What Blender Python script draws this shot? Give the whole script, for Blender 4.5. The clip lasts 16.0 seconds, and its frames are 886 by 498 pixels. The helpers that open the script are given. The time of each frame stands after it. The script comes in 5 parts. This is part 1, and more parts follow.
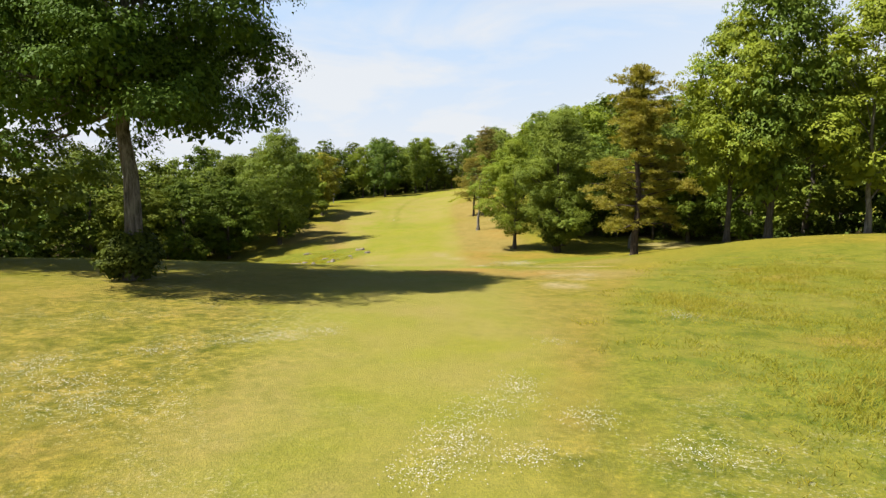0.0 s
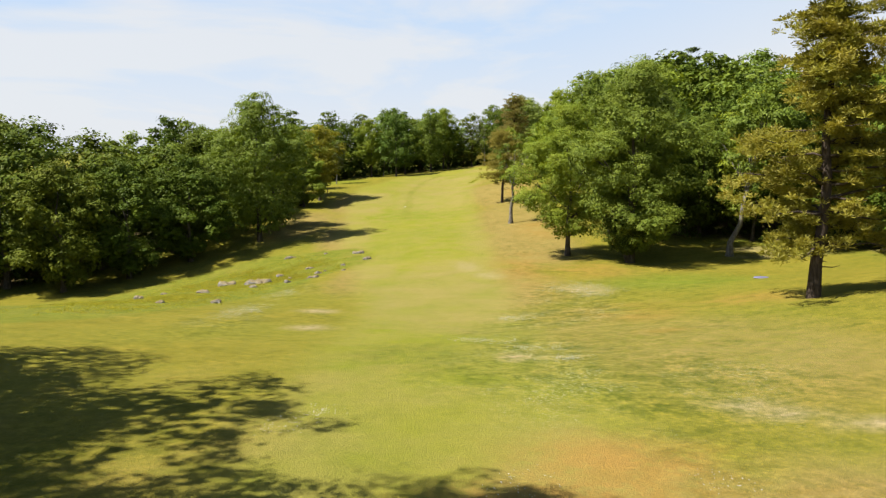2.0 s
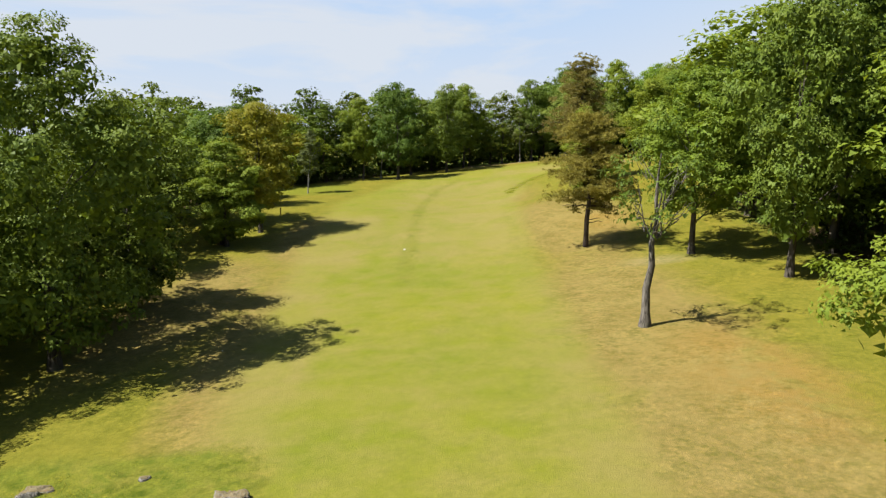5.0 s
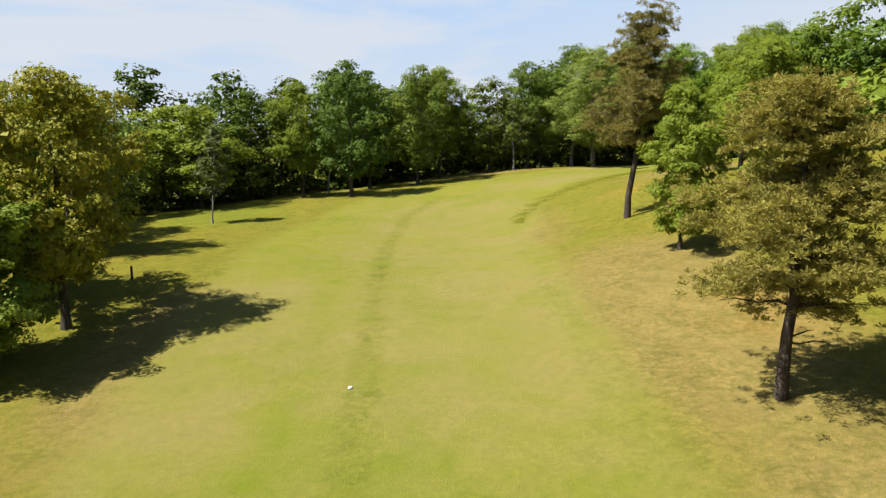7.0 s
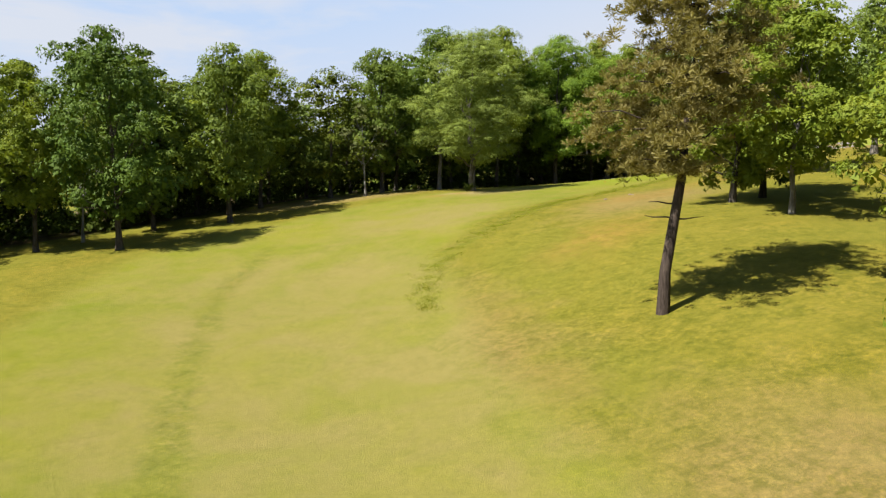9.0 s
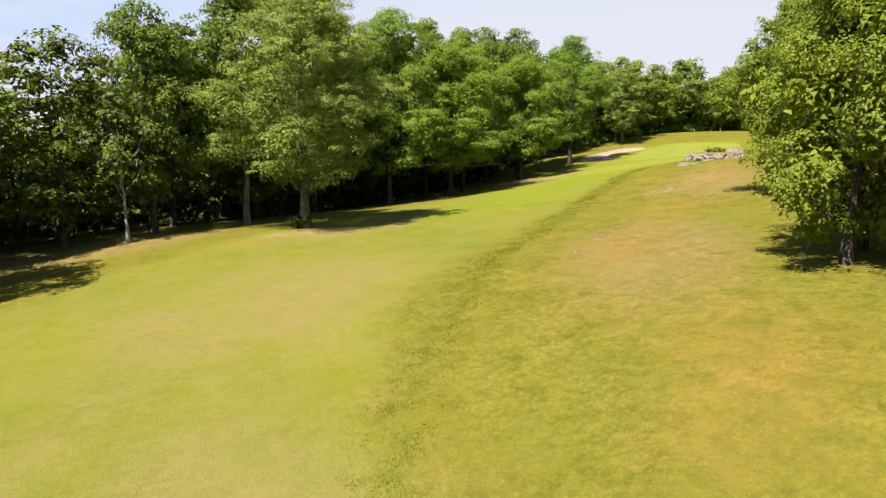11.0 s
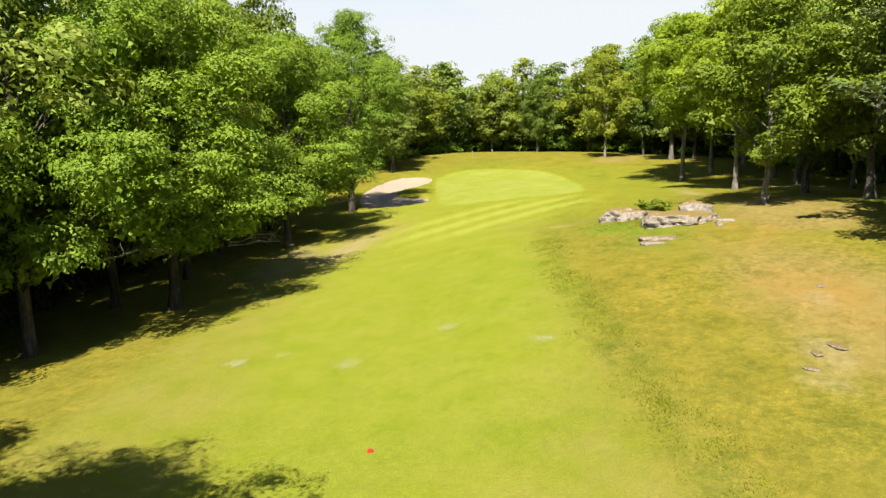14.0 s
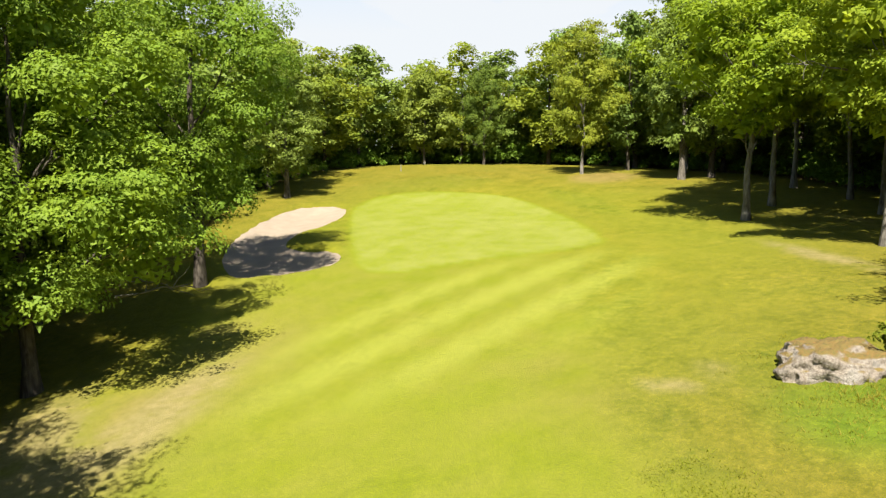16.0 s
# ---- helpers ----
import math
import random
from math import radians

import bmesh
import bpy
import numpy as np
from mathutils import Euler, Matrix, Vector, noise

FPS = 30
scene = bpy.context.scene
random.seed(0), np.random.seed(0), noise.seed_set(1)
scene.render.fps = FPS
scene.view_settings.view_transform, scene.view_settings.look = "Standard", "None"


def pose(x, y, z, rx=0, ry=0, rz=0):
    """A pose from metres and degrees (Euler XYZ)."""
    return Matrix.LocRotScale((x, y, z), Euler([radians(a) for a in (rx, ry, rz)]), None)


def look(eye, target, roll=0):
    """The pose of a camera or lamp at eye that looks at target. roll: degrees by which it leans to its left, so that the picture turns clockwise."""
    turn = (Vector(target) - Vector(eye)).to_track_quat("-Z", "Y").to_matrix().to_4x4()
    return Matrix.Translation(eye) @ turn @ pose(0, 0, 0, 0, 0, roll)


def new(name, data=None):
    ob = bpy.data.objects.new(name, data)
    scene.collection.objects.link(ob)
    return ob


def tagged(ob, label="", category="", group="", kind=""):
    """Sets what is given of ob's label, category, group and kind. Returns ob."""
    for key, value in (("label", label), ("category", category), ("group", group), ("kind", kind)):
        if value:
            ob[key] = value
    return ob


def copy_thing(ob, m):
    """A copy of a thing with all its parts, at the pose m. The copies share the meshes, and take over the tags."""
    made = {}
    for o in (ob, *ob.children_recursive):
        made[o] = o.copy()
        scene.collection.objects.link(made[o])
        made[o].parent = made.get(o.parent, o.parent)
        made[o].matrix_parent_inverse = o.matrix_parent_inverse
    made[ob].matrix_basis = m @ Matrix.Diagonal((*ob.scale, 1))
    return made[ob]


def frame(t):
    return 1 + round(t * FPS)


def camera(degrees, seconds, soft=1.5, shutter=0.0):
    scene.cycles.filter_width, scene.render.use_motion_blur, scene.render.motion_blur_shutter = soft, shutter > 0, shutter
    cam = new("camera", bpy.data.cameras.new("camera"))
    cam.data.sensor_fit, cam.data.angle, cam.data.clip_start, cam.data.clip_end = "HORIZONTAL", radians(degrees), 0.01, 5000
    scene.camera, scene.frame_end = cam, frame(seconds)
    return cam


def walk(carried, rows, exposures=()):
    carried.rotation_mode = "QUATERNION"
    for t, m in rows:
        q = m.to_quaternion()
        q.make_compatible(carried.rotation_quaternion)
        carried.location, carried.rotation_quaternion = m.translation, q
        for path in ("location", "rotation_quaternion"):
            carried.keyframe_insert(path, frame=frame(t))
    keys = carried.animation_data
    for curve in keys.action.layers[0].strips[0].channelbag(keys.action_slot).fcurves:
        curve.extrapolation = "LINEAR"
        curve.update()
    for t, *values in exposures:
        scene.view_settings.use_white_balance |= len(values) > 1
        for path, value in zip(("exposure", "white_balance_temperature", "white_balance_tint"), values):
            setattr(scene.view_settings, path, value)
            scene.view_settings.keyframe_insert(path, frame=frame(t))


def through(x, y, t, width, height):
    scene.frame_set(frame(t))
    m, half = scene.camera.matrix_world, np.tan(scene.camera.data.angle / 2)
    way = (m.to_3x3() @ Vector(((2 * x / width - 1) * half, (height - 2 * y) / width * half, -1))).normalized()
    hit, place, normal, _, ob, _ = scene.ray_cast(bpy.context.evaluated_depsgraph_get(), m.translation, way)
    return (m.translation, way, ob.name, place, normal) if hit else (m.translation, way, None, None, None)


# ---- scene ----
cam = camera(63.3, 16.0, soft=1.35)
METRES, EYE, TILT, LEAN, TURN = 250.0, 6.0, -6.0, -0.2, 0.0
EXPOSURES = [(0.0, 1.43, 6600, 10), (1.5, 1.45, 6600, 10), (2.6, 1.26, 6450, 10), (3.5, 1.27, 6330, 10), (7.0, 1.24, 6200, 10), (11.0, 1.37, 6420, 15), (13.5, 1.54, 6700, 9), (16.0, 1.54, 6700, 9)]
ROWS = [
    (0.0, 0.0, 0.0, 0.0, 0.0, 0.0, 0.0),
    (0.5, -0.0009, 0.0212, 0.0025, 0.29, -0.52, 0.0),
    (1.0, -0.0019, 0.0453, 0.0055, 0.61, -1.14, -0.02),
    (1.5, -0.003, 0.0703, 0.0085, 0.89, -1.65, -0.03),
    (2.0, -0.0043, 0.1002, 0.0121, 1.19, -2.02, -0.07),
    (2.5, -0.0057, 0.1324, 0.0161, 1.48, -2.26, -0.08),
    (3.0, -0.0074, 0.1654, 0.0204, 1.71, -2.45, -0.12),
    (3.5, -0.0094, 0.2025, 0.0253, 1.92, -2.66, -0.17),
    (4.0, -0.0112, 0.2403, 0.03, 2.13, -2.84, -0.22),
    (6.5, -0.0235, 0.4237, 0.0488, 1.76, -3.11, 0.01),
    (7.0, -0.0258, 0.4599, 0.0527, -0.89, -3.07, 0.27),
    (7.5, -0.0283, 0.4941, 0.0563, -3.88, -2.88, 0.52),
    (8.0, -0.0309, 0.5261, 0.0601, -7.24, -2.67, 0.83),
    (10.5, -0.0254, 0.6698, 0.0783, -30.67, -3.21, 3.26),
    (11.0, -0.0181, 0.6986, 0.0825, -35.38, -3.48, 3.69),
    (11.5, -0.0074, 0.7271, 0.087, -39.88, -3.7, 4.11),
    (12.0, 0.0054, 0.754, 0.0916, -44.12, -3.94, 4.4),
    (12.5, 0.019, 0.7792, 0.0961, -48.34, -4.16, 4.75),
    (13.0, 0.0343, 0.8021, 0.1005, -52.66, -4.42, 5.04),
    (13.5, 0.0526, 0.8223, 0.1046, -56.82, -4.7, 5.34),
    (14.0, 0.0736, 0.8403, 0.1084, -60.42, -4.96, 5.55),
    (14.5, 0.0975, 0.8571, 0.1121, -63.6, -5.22, 5.75),
    (15.0, 0.124, 0.8731, 0.1152, -66.49, -5.41, 5.93),
    (15.5, 0.151, 0.8879, 0.1172, -67.27, -5.42, 5.86),
    (16.0, 0.1778, 0.9005, 0.1189, -67.33, -5.35, 5.8),
]
walk(cam, [(t, pose(0, 0, EYE, TILT, LEAN, TURN) @ pose(METRES * x, METRES * y, METRES * z, 90 + pitch, roll, yaw)) for t, x, y, z, yaw, pitch, roll in ROWS],
     exposures=EXPOSURES)

# ---- world and sun ----
SUN_ELEVATION, SUN_AZIMUTH = 56.0, 256.0
world = bpy.data.worlds.new("sky")
scene.world = world
world.use_nodes = True
wt = world.node_tree
wt.nodes.clear()
w_out = wt.nodes.new("ShaderNodeOutputWorld")
w_bg = wt.nodes.new("ShaderNodeBackground")
w_sky = wt.nodes.new("ShaderNodeTexSky")
w_sky.sky_type = "NISHITA"
w_sky.sun_disc = False
w_sky.sun_elevation, w_sky.sun_rotation = radians(SUN_ELEVATION), radians(SUN_AZIMUTH)
w_sky.air_density, w_sky.dust_density, w_sky.ozone_density = 1.0, 0.6, 1.0
w_co = wt.nodes.new("ShaderNodeTexCoord")
w_map = wt.nodes.new("ShaderNodeMapping")
w_map.inputs["Scale"].default_value = (1.0, 1.0, 4.5)
w_map.inputs["Location"].default_value = (0.3, 0.1, 0.2)
w_noise = wt.nodes.new("ShaderNodeTexNoise")
w_noise.inputs["Scale"].default_value, w_noise.inputs["Detail"].default_value = 2.2, 6.0
w_noise.inputs["Roughness"].default_value, w_noise.inputs["Distortion"].default_value = 0.55, 0.4
w_ramp = wt.nodes.new("ShaderNodeMapRange")
w_ramp.inputs["From Min"].default_value, w_ramp.inputs["From Max"].default_value = 0.47, 0.64
w_ramp.inputs["To Min"].default_value, w_ramp.inputs["To Max"].default_value = 0.0, 0.75
w_mix = wt.nodes.new("ShaderNodeMixRGB")
w_tone = wt.nodes.new("ShaderNodeMixRGB")
w_tone.inputs["Color1"].default_value, w_tone.inputs["Color2"].default_value = (3.7, 5.45, 7.9, 1), (6.15, 6.45, 6.9, 1)
wt.links.new(w_tone.outputs["Color"], w_mix.inputs["Color2"])
wt.links.new(w_co.outputs["Generated"], w_map.inputs["Vector"])
wt.links.new(w_map.outputs["Vector"], w_noise.inputs["Vector"])
wt.links.new(w_noise.outputs["Fac"], w_ramp.inputs["Value"])
w_sep = wt.nodes.new("ShaderNodeSeparateXYZ")
wt.links.new(w_co.outputs["Generated"], w_sep.inputs[0])
w_low = wt.nodes.new("ShaderNodeMapRange")
w_low.inputs["From Min"].default_value, w_low.inputs["From Max"].default_value = 0.02, 0.26
w_low.inputs["To Min"].default_value, w_low.inputs["To Max"].default_value = 0.95, 0.0
w_white = wt.nodes.new("ShaderNodeMath")
w_white.operation, w_white.use_clamp = "ADD", True
wt.links.new(w_sep.outputs["Z"], w_low.inputs["Value"])
wt.links.new(w_low.outputs["Result"], w_white.inputs[0])
w_east = wt.nodes.new("ShaderNodeMapRange")
w_east.interpolation_type = "SMOOTHSTEP"
w_east.inputs["From Min"].default_value, w_east.inputs["From Max"].default_value = 0.03, 0.65
w_east.inputs["To Min"].default_value, w_east.inputs["To Max"].default_value = 0.0, 0.6
w_sum = wt.nodes.new("ShaderNodeMath")
w_sum.operation = "ADD"
wt.links.new(w_sep.outputs["X"], w_east.inputs["Value"])
wt.links.new(w_east.outputs["Result"], w_sum.inputs[0])
wt.links.new(w_ramp.outputs["Result"], w_sum.inputs[1])
wt.links.new(w_sum.outputs[0], w_white.inputs[1])
wt.links.new(w_white.outputs[0], w_tone.inputs["Fac"])
w_haze = wt.nodes.new("ShaderNodeMapRange")
w_haze.interpolation_type = "SMOOTHSTEP"
w_haze.inputs["From Min"].default_value, w_haze.inputs["From Max"].default_value = 0.20, 0.36
w_haze.inputs["To Min"].default_value, w_haze.inputs["To Max"].default_value = 0.95, 0.05
wt.links.new(w_sep.outputs["Z"], w_haze.inputs["Value"])
wt.links.new(w_haze.outputs["Result"], w_mix.inputs["Fac"])
wt.links.new(w_sky.outputs["Color"], w_mix.inputs["Color1"])
wt.links.new(w_mix.outputs["Color"], w_bg.inputs["Color"])
w_bg.inputs["Strength"].default_value = 0.05
wt.links.new(w_bg.outputs["Background"], w_out.inputs["Surface"])

sun_data = bpy.data.lights.new("sun", "SUN")
sun_data.energy, sun_data.angle, sun_data.color = 5.0, radians(0.55), (1.0, 0.95, 0.86)
sun = new("sun", sun_data)
to_sun = Vector((math.sin(radians(SUN_AZIMUTH)) * math.cos(radians(SUN_ELEVATION)), math.cos(radians(SUN_AZIMUTH)) * math.cos(radians(SUN_ELEVATION)), math.sin(radians(SUN_ELEVATION))))
sun.matrix_world = look(Vector((0, 100, 0)) + to_sun * 200, (0, 100, 0))


# ---- materials ----
def node_material(name):
    m = bpy.data.materials.new(name)
    m.use_nodes = True
    t = m.node_tree
    t.nodes.clear()
    out = t.nodes.new("ShaderNodeOutputMaterial")
    return m, t, out


def mixed(t, fac, a, b, kind="MIX"):
    n = t.nodes.new("ShaderNodeMixRGB")
    n.blend_type = kind
    for sock, v in zip(n.inputs, (fac, a, b)):
        if isinstance(v, bpy.types.NodeSocket):
            t.links.new(v, sock)
        else:
            sock.default_value = (*v, 1) if isinstance(v, tuple) and len(v) == 3 else v
    return n.outputs[0]


def ranged(t, v, a, b, c=0.0, d=1.0):
    n = t.nodes.new("ShaderNodeMapRange")
    t.links.new(v, n.inputs["Value"])
    for k, x in zip(("From Min", "From Max", "To Min", "To Max"), (a, b, c, d)):
        n.inputs[k].default_value = x
    return n.outputs["Result"]


def noisy(t, scale, detail=4.0, rough=0.55, vector=None, dist=0.0):
    n = t.nodes.new("ShaderNodeTexNoise")
    n.inputs["Scale"].default_value, n.inputs["Detail"].default_value = scale, detail
    n.inputs["Roughness"].default_value, n.inputs["Distortion"].default_value = rough, dist
    if vector is not None:
        t.links.new(vector, n.inputs["Vector"])
    return n.outputs["Fac"]


def world_position(t):
    return t.nodes.new("ShaderNodeNewGeometry").outputs["Position"]


def leaf_material(name, dark, light, odd, through=0.24, gloss=0.10):
    """Leaves: colour varies leaf by leaf, tree by tree and in soft patches; light passes through."""
    m, t, out = node_material(name)
    geo = t.nodes.new("ShaderNodeNewGeometry")
    info = t.nodes.new("ShaderNodeObjectInfo")
    col = mixed(t, ranged(t, geo.outputs["Random Per Island"], 0, 1, 0.38, 0.76), dark, light)
    patch = ranged(t, noisy(t, 0.9, 3.0, 0.55, geo.outputs["Position"]), 0.38, 0.64, 0.0, 0.6)
    col = mixed(t, patch, col, odd)
    hue = t.nodes.new("ShaderNodeHueSaturation")
    t.links.new(col, hue.inputs["Color"])
    t.links.new(ranged(t, info.outputs["Random"], 0, 1, 0.482, 0.512), hue.inputs["Hue"])
    t.links.new(ranged(t, info.outputs["Random"], 0, 1, 1.16, 0.86), hue.inputs["Value"])
    hue.inputs["Saturation"].default_value = 0.98
    col = hue.outputs["Color"]
    dif = t.nodes.new("ShaderNodeBsdfPrincipled")
    t.links.new(col, dif.inputs["Base Color"])
    dif.inputs["Roughness"].default_value = 0.55
    dif.inputs["Specular IOR Level"].default_value = gloss
    tra = t.nodes.new("ShaderNodeBsdfTranslucent")
    t.links.new(mixed(t, 1.0, col, (1.25, 1.2, 0.55), "MULTIPLY"), tra.inputs["Color"])
    mix = t.nodes.new("ShaderNodeMixShader")
    mix.inputs[0].default_value = through
    t.links.new(dif.outputs[0], mix.inputs[1])
    t.links.new(tra.outputs[0], mix.inputs[2])
    t.links.new(mix.outputs[0], out.inputs["Surface"])
    return m


def bark_material(name, dark, light, scale=1.0, moss=0.0):
    m, t, out = node_material(name)
    co = t.nodes.new("ShaderNodeTexCoord")
    mp = t.nodes.new("ShaderNodeMapping")
    mp.inputs["Scale"].default_value = (9 * scale, 9 * scale, 1.6 * scale)
    t.links.new(co.outputs["Object"], mp.inputs["Vector"])
    ridges = noisy(t, 1.0, 6.0, 0.65, mp.outputs["Vector"], 0.6)
    blots = noisy(t, 0.9, 3.0, 0.6, co.outputs["Object"])
    col = mixed(t, ranged(t, ridges, 0.35, 0.65), dark, light)
    col = mixed(t, ranged(t, blots, 0.5, 0.75, 0.0, 0.55), col, (0.062, 0.074, 0.031) if moss else dark)
    bs = t.nodes.new("ShaderNodeBsdfPrincipled")
    t.links.new(col, bs.inputs["Base Color"])
    bs.inputs["Roughness"].default_value = 0.95
    bs.inputs["Specular IOR Level"].default_value = 0.1
    bump = t.nodes.new("ShaderNodeBump")
    bump.inputs["Strength"].default_value, bump.inputs["Distance"].default_value = 0.8, 0.06
    t.links.new(ridges, bump.inputs["Height"])
    t.links.new(bump.outputs["Normal"], bs.inputs["Normal"])
    t.links.new(bs.outputs[0], out.inputs["Surface"])
    return m


def ground_material():
    """Turf: mown fairway, dry rough, long rough, green with mowing stripes, worn soil; masks are attributes of the ground."""
    m, t, out = node_material("turf")
    pos = world_position(t)
    za = t.nodes.new("ShaderNodeAttribute")
    za.attribute_name = "zone_a"
    zb = t.nodes.new("ShaderNodeAttribute")
    zb.attribute_name = "zone_b"
    sa = t.nodes.new("ShaderNodeSeparateColor")
    sb = t.nodes.new("ShaderNodeSeparateColor")
    t.links.new(za.outputs["Color"], sa.inputs[0])
    t.links.new(zb.outputs["Color"], sb.inputs[0])
    fairway, rough, dry = sa.outputs
    green, stripe, soil = sb.outputs
    big = noisy(t, 0.075, 4.0, 0.55, pos, 0.3)
    mid = noisy(t, 0.45, 5.0, 0.6, pos)
    fine = noisy(t, 3.2, 6.0, 0.7, pos)
    tiny = noisy(t, 22.0, 4.0, 0.7, pos)
    base = mixed(t, ranged(t, mid, 0.3, 0.7), (0.1042, 0.09424, 0.0093), (0.1674, 0.1333, 0.01736))
    base = mixed(t, ranged(t, big, 0.38, 0.62), base, (0.124, 0.1147, 0.01364))
    dry_col = mixed(t, ranged(t, mid, 0.35, 0.65), (0.1736, 0.1314, 0.04092), (0.1457, 0.1079, 0.031))
    wobble = t.nodes.new("ShaderNodeMath")
    wobble.operation = "MULTIPLY_ADD"
    t.links.new(mid, wobble.inputs[0])
    wobble.inputs[1].default_value = 0.9
    t.links.new(dry, wobble.inputs[2])
    col = mixed(t, ranged(t, wobble.outputs[0], 0.55, 1.15), base, dry_col)
    fair_col = mixed(t, ranged(t, big, 0.35, 0.65), (0.1066, 0.1215, 0.00992), (0.1376, 0.1376, 0.0124))
    fair_col = mixed(t, ranged(t, mid, 0.35, 0.7, 0.0, 0.4), fair_col, (0.1705, 0.1457, 0.031))
    tan = mixed(t, 1.0, ranged(t, wobble.outputs[0], 0.32, 0.9, 0.0, 0.9), ranged(t, noisy(t, 0.22, 4.0, 0.6, pos, 0.6), 0.35, 0.62, 0.35, 1.0), "MULTIPLY")
    fair_col = mixed(t, tan, fair_col, (0.1662, 0.1376, 0.04092))
    col = mixed(t, fairway, col, fair_col)
    rough_col = mixed(t, ranged(t, mixed(t, 0.5, fine, noisy(t, 9.0, 4.0, 0.75, pos, 0.6)), 0.38, 0.62), (0.050, 0.066, 0.0050), (0.168, 0.158, 0.0200))
    rough_col = mixed(t, ranged(t, mixed(t, 0.4, noisy(t, 0.30, 5.0, 0.65, pos, 0.9), mid), 0.50, 0.62, 0.0, 0.6), rough_col, mixed(t, fine, (0.120, 0.098, 0.018), (0.190, 0.150, 0.036)))
    rough_col = mixed(t, ranged(t, noisy(t, 0.75, 6.0, 0.68, pos, 1.0), 0.52, 0.63, 0.0, 0.6), rough_col, (0.050, 0.078, 0.0065))
    ragged = t.nodes.new("ShaderNodeMath")
    ragged.operation = "MULTIPLY_ADD"
    t.links.new(mixed(t, 0.5, mid, fine), ragged.inputs[0])
    ragged.inputs[1].default_value = 2.4
    t.links.new(rough, ragged.inputs[2])
    col = mixed(t, ranged(t, ragged.outputs[0], 1.3, 2.15, 0.0, 0.9), col, rough_col)
    green_col = mixed(t, ranged(t, mid, 0.3, 0.7), (0.124, 0.158, 0.0065), (0.146, 0.172, 0.009))
    col = mixed(t, green, col, green_col)
    col = mixed(t, ranged(t, green, 0.66, 1.0, 0.0, 0.65), col, mixed(t, ranged(t, mixed(t, 0.5, mid, fine), 0.42, 0.58), (0.150, 0.166, 0.020), (0.192, 0.198, 0.056)))
    col = mixed(t, stripe, col, (0.1953, 0.2077, 0.03224))
    zc = t.nodes.new("ShaderNodeAttribute")
    zc.attribute_name = "zone_c"
    sc = t.nodes.new("ShaderNodeSeparateColor")
    t.links.new(zc.outputs["Color"], sc.inputs[0])
    lush, litter, rusty = sc.outputs
    zd = t.nodes.new("ShaderNodeAttribute")
    zd.attribute_name = "zone_d"
    flowers = zd.outputs["Fac"]
    col = mixed(t, mixed(t, 1.0, lush, ranged(t, mid, 0.3, 0.6, 0.45, 1.0), "MULTIPLY"), col, mixed(t, fine, (0.0589, 0.1085, 0.0062), (0.1054, 0.1457, 0.0093)))
    col = mixed(t, mixed(t, 1.0, rusty, ranged(t, mixed(t, 0.5, mid, fine), 0.40, 0.56), "MULTIPLY"), col, mixed(t, fine, (0.185, 0.100, 0.0230), (0.225, 0.138, 0.0350)))
    col = mixed(t, mixed(t, 1.0, litter, ranged(t, mid, 0.30, 0.48), "MULTIPLY"), col, mixed(t, fine, (0.0341, 0.0248, 0.0124), (0.0775, 0.0527, 0.0279)))
    soil_col = mixed(t, ranged(t, fine, 0.3, 0.7), (0.236, 0.192, 0.105), (0.172, 0.136, 0.066))
    worn = t.nodes.new("ShaderNodeMath")
    worn.operation = "MULTIPLY"
    t.links.new(ranged(t, mid, 0.28, 0.46), worn.inputs[0])
    t.links.new(soil, worn.inputs[1])
    col = mixed(t, worn.outputs[0], col, soil_col)
    mown = mixed(t, 1.0, mixed(t, 1.0, fairway, green, "LIGHTEN"), ranged(t, rough, 0.1, 0.6, 1.0, 0.0), "MULTIPLY")
    coarse = noisy(t, 7.0, 5.0, 0.75, pos, 0.4)
    clumps = noisy(t, 1.25, 7.0, 0.68, pos, 0.5)
    wild = mixed(t, 1.0, ranged(t, mown, 0, 1, 1.0, 0.32), ranged(t, noisy(t, 0.16, 3.0, 0.6, pos, 0.8), 0.35, 0.6, 0.45, 1.0), "MULTIPLY")
    wild = mixed(t, 1.0, wild, ranged(t, flowers, 0, 1, 1.0, 1.9), "MULTIPLY")
    col = mixed(t, mixed(t, 1.0, ranged(t, clumps, 0.48, 0.64, 0.0, 0.62), mixed(t, rough, wild, mixed(t, 1.0, wild, (1.6, 1.6, 1.6), "MULTIPLY")), "MULTIPLY"), col, mixed(t, 1.0, col, (0.56, 0.66, 0.42), "MULTIPLY"))
    col = mixed(t, mixed(t, 1.0, ranged(t, clumps, 0.47, 0.30, 0.0, 0.32), wild, "MULTIPLY"), col, mixed(t, 1.0, col, (1.50, 1.34, 1.35), "MULTIPLY"))
    grain = mixed(t, 1.0, ranged(t, fine, 0.42, 0.62, 0.0, 0.8), wild, "MULTIPLY")
    col = mixed(t, grain, col, mixed(t, 1.0, col, (0.60, 0.68, 0.5), "MULTIPLY"))
    speck = mixed(t, 1.0, ranged(t, coarse, 0.50, 0.62, 0.0, 0.8), wild, "MULTIPLY")
    col = mixed(t, speck, col, mixed(t, 1.0, col, (1.42, 1.34, 1.25), "MULTIPLY"))
    col = mixed(t, ranged(t, tiny, 0.42, 0.66, 0.0, 0.7), col, mixed(t, 1.0, col, (1.4, 1.35, 1.3), "MULTIPLY"))
